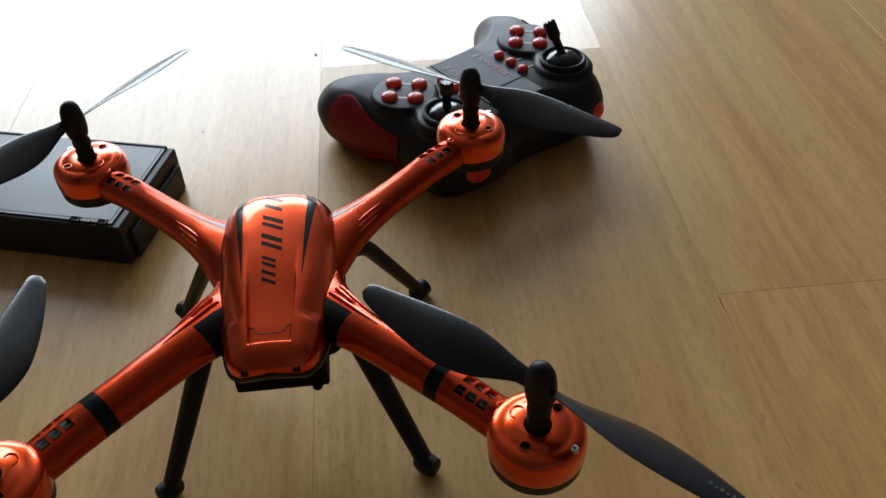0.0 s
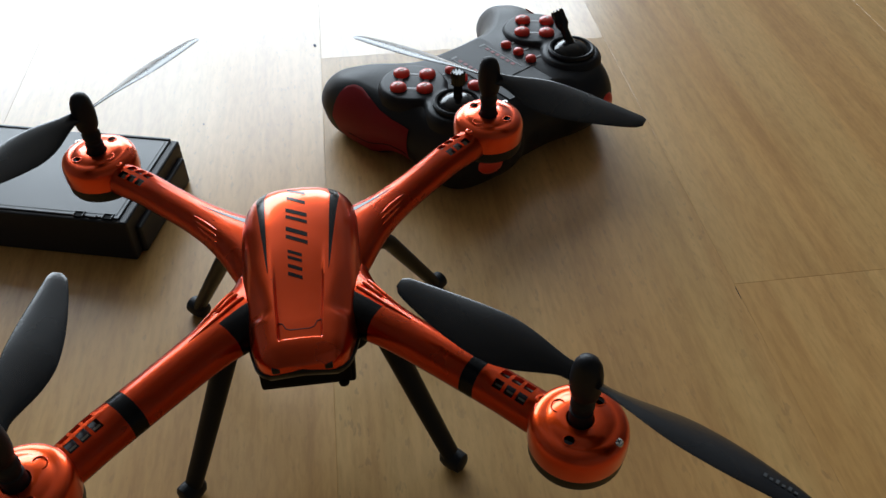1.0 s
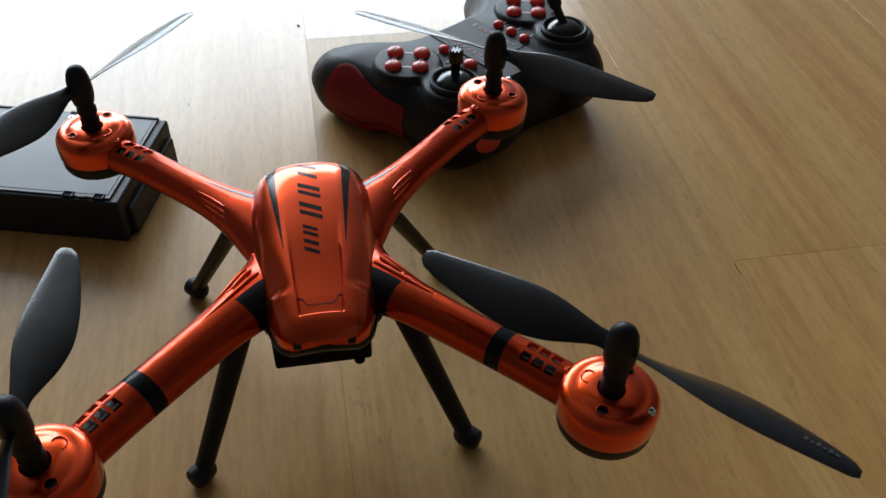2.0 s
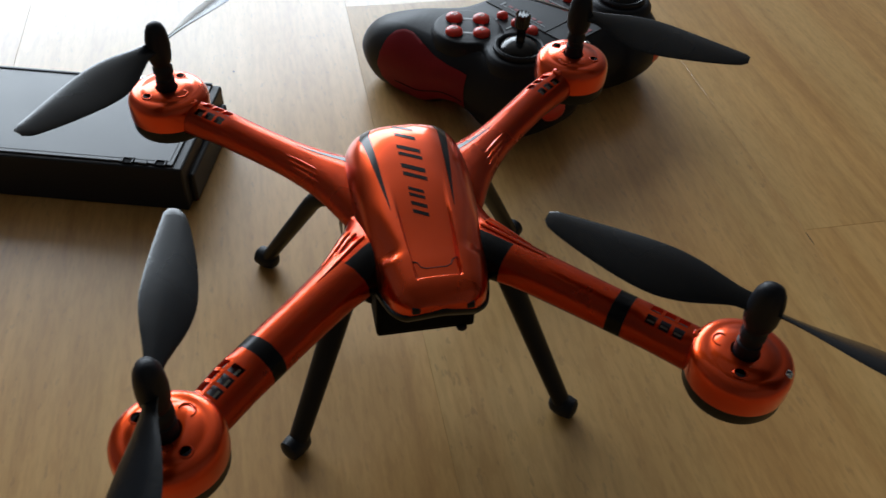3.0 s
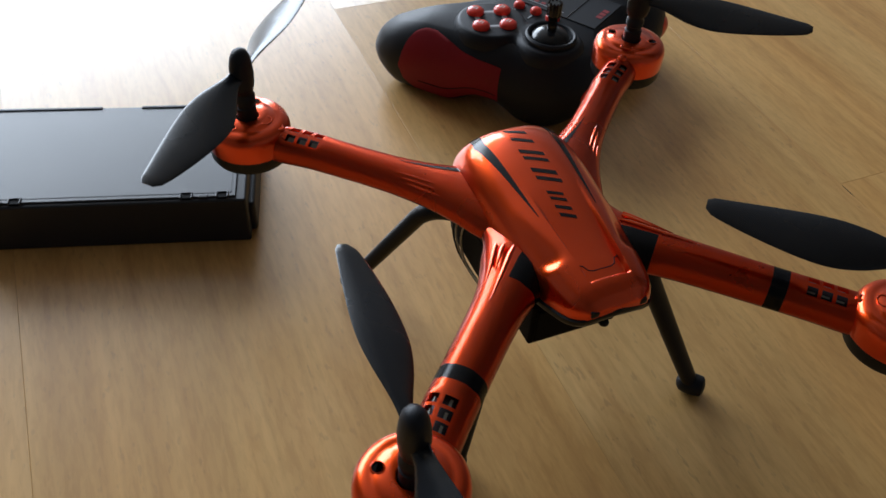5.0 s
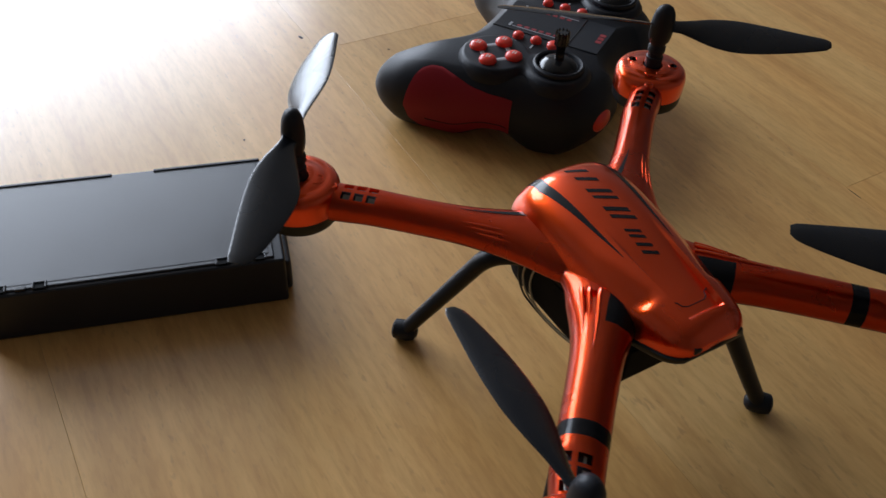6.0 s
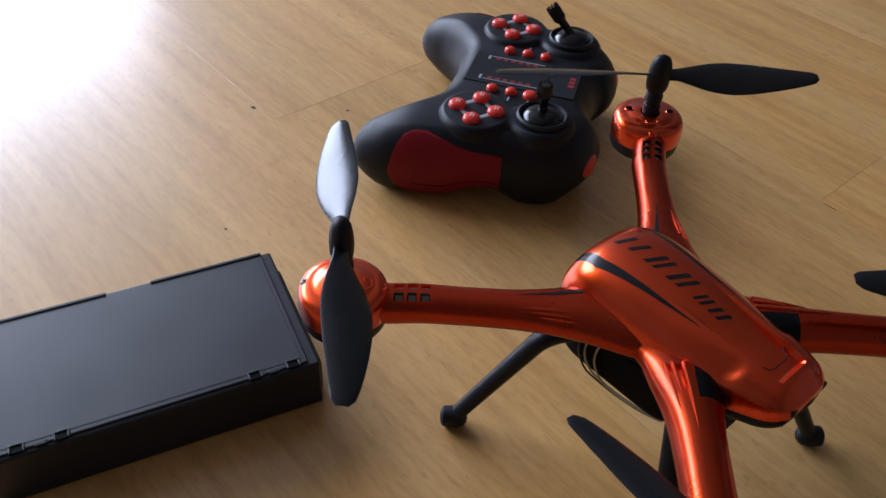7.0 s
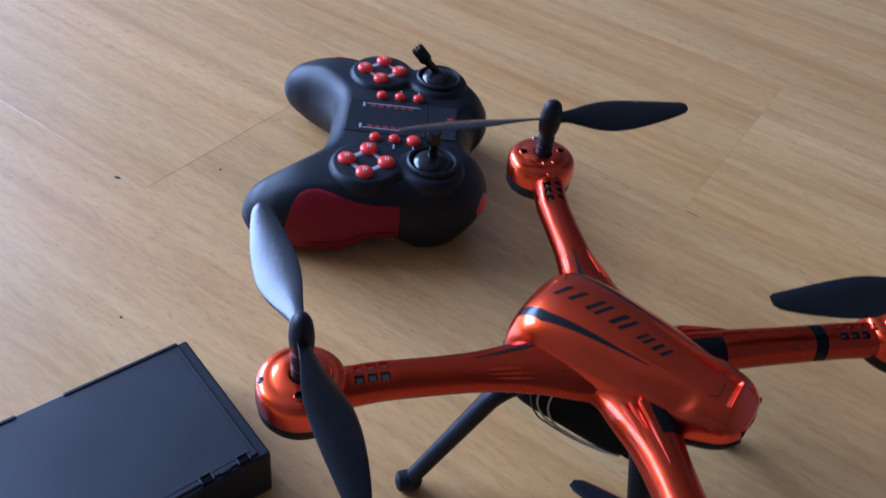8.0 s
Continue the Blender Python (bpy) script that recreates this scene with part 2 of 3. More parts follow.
def linspace(a, b, n):
    return [a + (b - a) * i / (n - 1) for i in range(n)]


# ---- room shell ----
RX0, RX1, RY0, RY1, RZ = -2.0, 3.2, -2.2, WALL_Y, 2.5


def slab(name, label, blocks, mat):
    bm = bmesh.new()
    for b in blocks:
        block(bm, *b)
    ob = new(name, to_mesh(name, bm, mat, smooth=False))
    ob.matrix_basis = ROOM
    return tagged(ob, label, "wall" if "wall" in name else name, kind="structure")


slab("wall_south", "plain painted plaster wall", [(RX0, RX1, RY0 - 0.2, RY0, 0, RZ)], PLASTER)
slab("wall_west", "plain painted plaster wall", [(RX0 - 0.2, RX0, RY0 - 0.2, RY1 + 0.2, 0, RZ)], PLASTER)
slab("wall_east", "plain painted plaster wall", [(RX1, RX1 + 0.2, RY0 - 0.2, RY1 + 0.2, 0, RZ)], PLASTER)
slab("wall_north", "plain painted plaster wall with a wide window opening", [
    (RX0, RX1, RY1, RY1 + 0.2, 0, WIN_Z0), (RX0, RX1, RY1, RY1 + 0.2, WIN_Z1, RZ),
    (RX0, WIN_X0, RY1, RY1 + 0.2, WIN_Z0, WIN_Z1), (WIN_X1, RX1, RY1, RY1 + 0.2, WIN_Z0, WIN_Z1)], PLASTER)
slab("ceiling", "plain white painted ceiling", [(RX0 - 0.2, RX1 + 0.2, RY0 - 0.2, RY1 + 0.2, RZ, RZ + 0.1)], CEIL)

# ---- quadcopter ----
drone = thing("quadcopter_drone", pose(0.001, -0.0065, 0, 0, 0, -2.4),
              "metallic orange toy quadcopter with black propellers standing on its legs", "drone")
MOTORS = {(1, -1): (0.0906, -0.0892), (-1, 1): (-0.0922, 0.0870), (1, 1): (0.0906, 0.0901), (-1, -1): (-0.0883, -0.0884)}
POD_R, POD_Z1 = 0.0169, 0.0818

# canopy: rows of y, half width, base height, top height
CANOPY = [(-0.0530, 0.0010, 0.0784, 0.0796), (-0.0525, 0.0092, 0.0766, 0.0806), (-0.0512, 0.0123, 0.0753, 0.0818), (-0.0491, 0.0147, 0.0744, 0.0835), (-0.0458, 0.0167, 0.0735, 0.0852),
          (-0.0400, 0.0185, 0.0724, 0.0864), (-0.0330, 0.0201, 0.0710, 0.0875), (-0.0200, 0.0220, 0.0694, 0.0889), (0.0000, 0.0241, 0.0685, 0.0908),
          (0.0150, 0.0251, 0.0682, 0.0922), (0.0270, 0.0249, 0.0680, 0.0922), (0.0345, 0.0237, 0.0680, 0.0905), (0.0395, 0.0221, 0.0680, 0.0868),
          (0.0430, 0.0195, 0.0680, 0.0820), (0.0448, 0.0137, 0.0690, 0.0770), (0.0453, 0.0010, 0.0700, 0.0725)]
CANOPY_N = 2.65


def step(a, b, x):
    k = min(max((x - a) / (b - a), 0.0), 1.0)
    return k * k * (3 - 2 * k)


def canopy_relief(x, y):
    """Sunk middle panel with a step at its front end, and a scoop on each side."""
    ax = abs(x)
    half = 0.0077 + 0.10 * max(y + 0.042, 0) * 0.55
    panel = step(half + 0.0004, half - 0.0005, ax) * step(-0.0445, -0.0424, y) * step(0.004, -0.034, y)
    d = -0.0025 * panel
    k = (y + 0.0315) / 0.026
    if -0.12 < k < 1:
        mid = 0.0155 + 0.0033 * max(k, 0)
        w = 0.0036 * (1 - 0.5 * max(k, 0))
        d -= 0.0025 * math.exp(-((ax - mid) / w)**2) * step(-0.12, 0.15, k) * (1 - max(k, 0))**1.3
    return d


def canopy_z(x, y):
    w, zb, zt = spline(CANOPY, y)
    q = max(1 - (abs(x) / w)**CANOPY_N, 0.0)**(1 / CANOPY_N)
    return zb + (zt - zb) * q + canopy_relief(x, y)


def canopy_point(y, th):
    w, zb, zt = spline(CANOPY, y)
    c, s = math.cos(th), math.sin(th)
    x = w * math.copysign(abs(c)**(2 / CANOPY_N), c)
    z = zb + (zt - zb) * max(s, 0)**(2 / CANOPY_N)
    return Vector((x, y, z + canopy_relief(x, y) * min(1, max(s, 0) * 3)))


bm = bmesh.new()
ys = sorted(set(linspace(-0.0530, 0.0453, 170) + [-0.0528, -0.0525, 0.0452, 0.0450]))
rows = grid(bm, canopy_point, ys, linspace(0, math.pi, 133))
for r in (rows[0], rows[-1]):
    bm.faces.new(r)
canopy = part("canopy", bm, ORANGE, drone, "glossy metallic orange canopy", 50)


def on_canopy(name, bm_fn, mat, label):
    b = bmesh.new()
    bm_fn(b)
    return part(name, b, mat, canopy, label, 60)


def canopy_strip(b, y0, y1, left, right, n=26, m=5, lift=0.00012):
    """A decal between two edges x = left(k), right(k) for k from 0 to 1 along y."""
    def fn(k, v):
        y = y0 + (y1 - y0) * k
        x = left(k) + (right(k) - left(k)) * v
        return Vector((x, y, canopy_z(x, y) + lift))
    grid(b, fn, linspace(0, 1, n), linspace(0, 1, m))


for side in (-1, 1):
    on_canopy("stripe", lambda b: canopy_strip(b, 0.0305, -0.0125, lambda k: side * (0.0172 - 0.0055 * k), lambda k: side * (0.0135 - 0.0020 * k), 40), DECAL, "black tapering stripe")
    on_canopy("stripe", lambda b: canopy_strip(b, 0.0422, 0.0303, lambda k: side * (0.0150 + 0.0024 * k), lambda k: side * (0.0112 + 0.0022 * k), 14), DECAL, "short black stripe")
# emblem: plain slanted bars, six large and four small
for y0, ln, xa, xb, cut in ((0.0322, 0.0050, -0.0040, 0.0034, 0.0), (0.0258, 0.0050, -0.0040, 0.0034, 0.0), (0.0180, 0.0080, -0.0044, 0.0040, 0.5), (0.0075, 0.0086, -0.0044, 0.0040, 0.4)):
    slant = 0.0042
    bars = [(0.0, 0.42, 0.0, 1.0)] if not cut else [(0.0, 0.26, 0.0, 1.0), (0.50, 0.72, 0.0, 1.0)]
    for k0, k1, v0, v1 in bars:
        def mark(b, y0=y0, ln=ln, k0=k0, k1=k1, v0=v0, v1=v1):
            def fn(k, v):
                x = xa + (xb - xa) * v
                y = y0 - ln * k - slant * (v - 0.5)
                return Vector((x, y, canopy_z(x, y) + 0.00013))
            grid(b, fn, linspace(k0, k1, 5), linspace(v0, v1, 5))
        on_canopy("emblem_mark", mark, DECAL, "black slanted emblem mark")
for y0, ln in ((-0.0038, 0.0014), (-0.0066, 0.0014), (-0.0105, 0.0016), (-0.0142, 0.0016)):
    def mark(b, y0=y0, ln=ln):
        def fn(k, v):
            x = -0.0038 + 0.0054 * v
            y = y0 - ln * k - 0.0026 * (v - 0.5)
            return Vector((x, y, canopy_z(x, y) + 0.00013))
        grid(b, fn, linspace(0, 1, 4), linspace(0, 1, 5))
    on_canopy("emblem_mark", mark, DECAL, "small black slanted emblem mark")


def latch_line(b):
    pts = [(-0.0078, -0.0353), (-0.0062, -0.0358), (-0.0052, -0.0379), (-0.0035, -0.0387), (0.0035, -0.0387), (0.0052, -0.0379), (0.0062, -0.0358), (0.0078, -0.0353)]
    tube(b, [(x, y, canopy_z(x, y)) for x, y in pts], 0.00022, 6)


on_canopy("latch_groove", latch_line, BLACK, "dark groove of the battery latch")
for sx in (-1, 1):
    bm = bmesh.new()
    block(bm, sx * 0.0092 - 0.0016, sx * 0.0092 + 0.0016, -0.0527, -0.0492, 0.0768, 0.0795, 0.0006)
    part("notch", bm, BLACK, canopy, "black notch in the nose edge")

# dark lip below the canopy
bm = bmesh.new()
def lip_ring(drop, grow, k):
    out = []
    for i in range(60):
        y = -0.0530 + 0.0983 * i / 59
        w, zb, zt = spline(CANOPY, y)
        out.append((w * k + grow, 0.0 + y * k, zb - drop))
    return [bm.verts.new(p) for p in out] + [bm.verts.new((-x, y, z)) for x, y, z in reversed(out)]
rings = [lip_ring(-0.0004, -0.0003, 1.0), lip_ring(0.0004, 0.0006, 1.008), lip_ring(0.0020, 0.0006, 1.006), lip_ring(0.0042, -0.0002, 0.985), lip_ring(0.0060, -0.002, 0.90)]
for a, b in zip(rings, rings[1:]):
    for k in range(len(a)):
        bm.faces.new((a[k], b[k], b[(k + 1) % len(a)], a[(k + 1) % len(a)]))
bm.faces.new(rings[0])
bm.faces.new(rings[-1])
part("lower_lip", bm, BLACK, drone, "black plastic lip under the canopy")

# orange centre shell that joins the arms
def shell_point(k, th):
    c, s = math.cos(th), math.sin(th)
    rx, ry = 0.0225 + 0.0015 * (1 - k), 0.0330
    q = (1 - k**2.6)**(1 / 2.6) if k < 1 else 0
    n = 2.6
    return Vector((rx * (0.72 + 0.28 * q) * math.copysign(abs(c)**(2 / n), c), 0.006 + ry * (0.75 + 0.25 * q) * math.copysign(abs(s)**(2 / n), s), 0.0690 + 0.0115 * k))
bm = bmesh.new()
rows = grid(bm, shell_point, linspace(0, 1, 8), linspace(0, 2 * math.pi, 65)[:-1], True)
bm.faces.new(rows[-1])
part("centre_shell", bm, ORANGE, drone, "metallic orange centre shell", 60)

# dark belly
bm = bmesh.new()
def belly_point(k, th):
    c, s = math.cos(th), math.sin(th)
    q = min(k / 0.25, 1.0)
    q = math.sqrt(max(1 - (1 - q)**2, 0))
    n = 6.0
    return Vector(((0.0225 + 0.0030 * q) * math.copysign(abs(c)**(2 / n), c), 0.0085 + (0.0265 + 0.0030 * q) * math.copysign(abs(s)**(2 / n), s), 0.0455 + 0.0210 * k))
rows = grid(bm, belly_point, [0, 0.03, 0.07, 0.12, 0.18, 0.25, 0.5, 0.75, 1.0], linspace(0, 2 * math.pi, 65)[:-1], True)
bm.faces.new(rows[0])
bm.faces.new(rows[-1])
part("belly", bm, MATT, drone, "black rounded underbody", 60)

# camera box under the nose
bm = bmesh.new()
block(bm, -0.0200, 0.0175, -0.0325, -0.006, 0.0435, 0.0640, 0.0012, 2)
camera_box = part("camera_box", bm, MATT, drone, "black box under the nose", flat=True)
bm = bmesh.new()
block(bm, -0.0185, 0.0160, -0.0335, -0.0320, 0.0460, 0.0620, 0.0008, 2)
part("front_plate", bm, MATT, camera_box, flat=True)
bm = bmesh.new()
ellipsoid(bm, (0.0125, -0.0325, 0.0440), 0.0022, 0.0022, 0.0016, 14, 8)
part("knob", bm, BLACK, camera_box)

# wires looping below the shell
for dy, sag, mat in ((0.0, 0.0, WIREP), (-0.0050, 0.0006, WIREP), (0.0030, 0.0014, WIRE)):
    bm = bmesh.new()
    pts = bezier((-0.0250, 0.0180 + dy, 0.0700), (-0.0275, 0.0220 + dy, 0.0615), (-0.0275, 0.0225 + dy, 0.0525), (-0.0262, 0.0155 + dy, 0.0477 - sag), 14)
    pts += bezier((-0.0262, 0.0155 + dy, 0.0477 - sag), (-0.0255, 0.0100, 0.0455 - sag), (-0.0252, -0.0040, 0.0451 - sag), (-0.0225, -0.0160, 0.0465), 14)[1:]
    tube(bm, pts, 0.00042, 7)
    part("wire", bm, mat, drone, "thin cable looping below the hull")

# arms: rows of distance from centre, half width, top height
REAR = [(0.016, 0.0185, 0.0800), (0.026, 0.0158, 0.0803), (0.038, 0.0120, 0.0797), (0.050, 0.0093, 0.0788), (0.065, 0.0076, 0.0784), (0.090, 0.0072, 0.0788), (0.1135, 0.0078, 0.0800)]
FRONT = [(0.016, 0.0205, 0.0790), (0.023, 0.0158, 0.0798), (0.031, 0.0121, 0.0804), (0.045, 0.0089, 0.0806), (0.060, 0.0079, 0.0804), (0.090, 0.0076, 0.0798), (0.1135, 0.0078, 0.0800)]
ARM_ZB = 0.0712
ARM_N = 2.25
POD_TOP = 0.0832
VENTS_S = [(0.0946, 0.0982), (0.0995, 0.1031), (0.1044, 0.1080)]
VENTS_T = {(-1, -1): [(47, 73), (84, 110)], (1, -1): [(62, 88), (99, 125)], (-1, 1): [(62, 88), (99, 124)], (1, 1): [(58, 84), (97, 122)]}


# slots at the root of the front arms
SLOTS_T = [(53, 61), (66, 75)]
# how much each arm is wider than the plain taper, and bowed towards its rear side
ARM_LEAN = {(-1, -1): (0.12, 0.0013), (1, -1): (0.0, 0.0006), (-1, 1): (0.06, 0.0015), (1, 1): (0.06, 0.0017)}


def arm_frame(sx, sy):
    d = Vector((*MOTORS[sx, sy], 0)).normalized()
    # the side that faces rearward and outward is positive
    side = Vector((-d.y, d.x, 0)).normalized()
    if side.y < 0:
        side = -side
    return d, side


def arm_point(table, d, side, s, th, lift=0.0):
    w, zt = spline(table, s)
    c, q = math.cos(th), math.sin(th)
    grow, shift = ARM_LEAN[round(math.copysign(1, d.x)), round(math.copysign(1, d.y))]
    k = step(0.018, 0.032, s) * step(0.1135, 0.095, s)
    lat = (w * (1 + grow * k) + lift) * math.copysign(abs(c)**(2 / ARM_N), c) + shift * k
    h = (zt - ARM_ZB + lift) if q > 0 else 0.0050
    return d * s + side * lat + Vector((0, 0, ARM_ZB + h * math.copysign(abs(q)**(2 / ARM_N), q)))


for sx, sy in ((-1, -1), (1, -1), (-1, 1), (1, 1)):
    d, side = arm_frame(sx, sy)
    front = sy < 0
    table = FRONT if front else REAR
    stations = sorted(set(linspace(0.016, 0.0915, 26) + [0.0415, 0.0826, 0.0885] + [v for p in VENTS_S for v in p] + [0.1100, 0.1118, 0.1135]))
    mid = [v for p, q in VENTS_T[sx, sy] for v in (p, (p + q) / 2, q)] + [90]
    if front:
        stations = sorted(set(stations + [0.0275, 0.0310, 0.0345, 0.0380]))
        mid = sorted(set(mid + [v for p in SLOTS_T for v in p]))
    angles = sorted(set(mid + [a for a in [-32, -22, -10, 0, 8, 18, 30, 41, 56, 142, 152, 161, 171, 180, 190, 202, 212] if min(abs(a - v) for v in mid) > 5]))

    def vent(i, j):
        s, a = (stations[i] + stations[i + 1]) / 2, (angles[j] + angles[j + 1]) / 2
        if front and 0.0275 < s < 0.0380 and any(p < a < q for p, q in SLOTS_T):
            return True
        return any(p < s < q for p, q in VENTS_S) and any(p < a < q for p, q in VENTS_T[sx, sy])

    def paint(i, j):
        s, a = (stations[i] + stations[i + 1]) / 2, (angles[j] + angles[j + 1]) / 2
        if front and (0.0826 < s < 0.0885 or (s < 0.0415 and a > 88)):
            return 1
        return 0

    bm = bmesh.new()
    grid(bm, lambda s, a: arm_point(table, d, side, s, radians(a)), stations, angles, False, paint, vent)
    bmesh.ops.solidify(bm, geom=bm.faces[:], thickness=0.0007)
    arm = part("arm", bm, [ORANGE, DECAL], drone,
               "orange front arm with black band and vent holes" if front else "orange rear arm flaring to the body", 40)
    # black lower half of the arm
    bm = bmesh.new()
    def keel(s, a):
        p = arm_point(table, d, side, s, radians(a))
        p.z -= 0.0002
        return p
    rows = grid(bm, keel, linspace(0.016, 0.1135, 24), linspace(210, 330, 13))
    for r0, r1 in zip(rows, rows[1:]):
        bm.faces.new((r0[0], r0[-1], r1[-1], r1[0]))
    part("underside", bm, BLACK, arm, "black lower half of the arm")
    # black sheet added under the vents to give the shade inside the arm
    bm = bmesh.new()
    grid(bm, lambda s, a: arm_point(table, d, side, s, radians(a), -0.0019), linspace(0.0920, 0.1105, 8), linspace(25, 155, 12))
    part("vent_shade", bm, BLACK, arm, "added black sheet for the shade behind the vents")
    # circuit parts that show through the vents
    for a, (p, q) in zip(VENTS_T[sx, sy], ((0.3, 0.45), (0.4, 0.65)) if front else ((0.25, 0.6), (0.15, 0.95))):
        for s0, s1 in VENTS_S:
            bm = bmesh.new()
            grid(bm, lambda s, t: arm_point(table, d, side, s, radians(t), -0.0012), linspace(s0 + 0.0003, s1 - 0.0006, 3), linspace(a[0] + (a[1] - a[0]) * p, a[0] + (a[1] - a[0]) * q, 4))
            part("circuit_piece", bm, CIRCUIT, arm)
    # screw boss
    bm = bmesh.new()
    revolve(bm, [(0.0021, -0.0040), (0.0021, 0.0006), (0.0017, 0.0012), (0.0009, 0.0013), (0.0008, 0.0006), (0, 0.0006)], 18, d * 0.1122 + Vector((0, 0, 0.0797)))
    part("screw_boss", bm, ORANGE, arm, "small orange screw boss")
    if front:
        # vent slots at the root, on the side away from the black panel
        for k in range(3):
            bm = bmesh.new()
            a0 = (50.5, 63.5, 78.5)[k]
            pts = [arm_point(table, d, side, s, radians(a0), 0.0001) for s in linspace(0.0265, (0.046, 0.040, 0.054)[k], 8)]
            tube(bm, pts, [0.0007, 0.0009, 0.0009, 0.0008, 0.0007, 0.0005, 0.0003, 0.0001], 8)
            part("rib", bm, ORANGE, arm, "raised orange rib")
        bm = bmesh.new()
        grid(bm, lambda s, a: arm_point(table, d, side, s, radians(a), -0.0017), linspace(0.0255, 0.0400, 6), linspace(48, 80, 6))
        part("slot_floor", bm, ORANGE, arm, "orange floor of the slots")
    else:
        bm = bmesh.new()
        def wedge(k, v):
            s = 0.028 + 0.034 * k
            half = 9 * (1 - k) + 0.5
            return arm_point(table, d, side, s, radians(66 + 14 * k + half * (2 * v - 1)), 0.00015)
        grid(bm, wedge, linspace(0, 1, 14), linspace(0, 1, 5))
        part("wedge_stripe", bm, DECAL, arm, "black wedge stripe")
        for k in range(3):
            bm = bmesh.new()
            pts = [arm_point(table, d, side, s, radians(118 + 14 * k - 2 * k), 0.0) for s in linspace(0.044 - 0.002 * k, 0.060 - 0.003 * k, 7)]
            tube(bm, pts, [0.0001, 0.0004, 0.0005, 0.0006, 0.0005, 0.0004, 0.0001], 8)
            part("rib", bm, ORANGE, arm, "raised orange rib")

    # motor pod
    o = Vector((*MOTORS[sx, sy], 0))
    bm = bmesh.new()
    r, z1 = POD_R, POD_Z1
    revolve(bm, [(r * 0.99, z1 - 0.0118), (r, z1 - 0.0108), (r, z1 - 0.0054), (r * 0.985, z1 - 0.0036), (r * 0.945, z1 - 0.0020), (r * 0.885, z1 - 0.0009), (r * 0.80, z1 - 0.0003), (r * 0.72, z1), (r * 0.62, z1), (r * 0.60, z1 + 0.0004), (r * 0.28, z1 + 0.0004), (r * 0.26, z1 - 0.004)], 56, o)
    pod = part("motor_pod", bm, ORANGE, drone, "round metallic orange motor pod", 50)
    bm = bmesh.new()
    revolve(bm, [(0, 0.0632), (r * 0.80, 0.0632), (r * 0.92, 0.0640), (r * 0.968, 0.0656), (r * 0.975, 0.0702), (0, 0.0704)], 48, o)
    part("pod_base", bm, BLACK, pod, "black base of the pod")
    bm = bmesh.new()
    sc = o + d.normalized() * 0.0142 + Vector((0, 0, -0.0024))
    revolve(bm, [(0.0017, 0.0780), (0.0017, 0.0833), (0.0013, 0.0838), (0.0005, 0.0839), (0.0004, 0.0834), (0, 0.0834)], 18, sc)
    screw = part("screw", bm, STEEL, pod, "small steel screw")
    # crossed black bars paint the shade of the screw's slot
    bm = bmesh.new()
    block(bm, sc.x - 0.0009, sc.x + 0.0009, sc.y - 0.0002, sc.y + 0.0002, 0.0812, 0.08155)
    block(bm, sc.x - 0.0002, sc.x + 0.0002, sc.y - 0.0009, sc.y + 0.0009, 0.0812, 0.08155)
    part("cross_shade", bm, BLACK, screw)
    for q in (-1, 1):
        bm = bmesh.new()
        hc = o + side * (0.0097 * q) + d * 0.0016 + Vector((0, 0, z1 - POD_TOP))
        revolve(bm, [(0.0023, 0.0834), (0.0020, 0.0838), (0.0018, 0.0838), (0.0017, 0.0820), (0, 0.0820)], 18, hc)
        hole = part("hole_rim", bm, ORANGE, pod, "raised rim round a hole")
        # black disc near the rim paints the shade inside the hole
        bm = bmesh.new()
        revolve(bm, [(0.00175, 0.0836), (0, 0.0836)], 16, hc)
        part("hole", bm, MATT, hole, "black disc for the shade in the hole")
    bm = bmesh.new()
    pts = [o - d.normalized() * (0.0085 + 0.0022 * math.cos(a)) + side * (0.0027 * math.sin(a)) + Vector((0, 0, z1 + 0.0004)) for a in linspace(-2.0, 2.0, 14)]
    tube(bm, pts, 0.00028, 6)
    part("direction_mark", bm, ORANGE, pod, "raised curved arrow")

# propellers: heading of one blade in degrees, sense of turning
BLADE_ROWS = [(0.0035, 0.0030, 0.0030, 32), (0.0080, 0.0032, 0.0030, 33), (0.0140, 0.0043, 0.0051, 32), (0.0220, 0.0060, 0.0082, 29), (0.0310, 0.0070, 0.0102, 25), (0.0400, 0.0068, 0.0102, 22),
              (0.0500, 0.0059, 0.0090, 19), (0.0600, 0.0047, 0.0071, 17), (0.0680, 0.0037, 0.0051, 15), (0.0725, 0.0030, 0.0034, 14), (0.0738, 0.0020, 0.0018, 14)]


def blade_mesh(ccw):
    bm = bmesh.new()
    sgn = 1 if ccw else -1
    def fn(r, a):
        lead, trail, tw = spline(BLADE_ROWS, r)
        c = math.cos(a)
        x = lead * c if c > 0 else trail * c
        chord = lead + trail
        th = (0.0011 - 0.0006 * r / 0.0738) * math.sin(a) * (1 if r < 0.072 else 0.5)
        camber = 0.075 * chord * (1 - min(abs(c), 1)**2) * (1 if r > 0.012 else r / 0.012)
        y, z = x, th * 0.55 + camber - 0.25 * camber
        t = radians(tw)
        return Vector((r, sgn * (y * math.cos(t) - z * math.sin(t)), y * math.sin(t) + z * math.cos(t)))
    rows = grid(bm, fn, linspace(0.0035, 0.0738, 34), linspace(0, 2 * math.pi, 25)[:-1], True)
    bm.faces.new(rows[0])
    bm.faces.new(rows[-1])
    return bm


blades = {}
BLADE_SCALE = {(1, -1): (1.0, 1.03), (-1, 1): (1.02, 1.03), (1, 1): (1.03, 1.03), (-1, -1): (0.995, 0.98)}
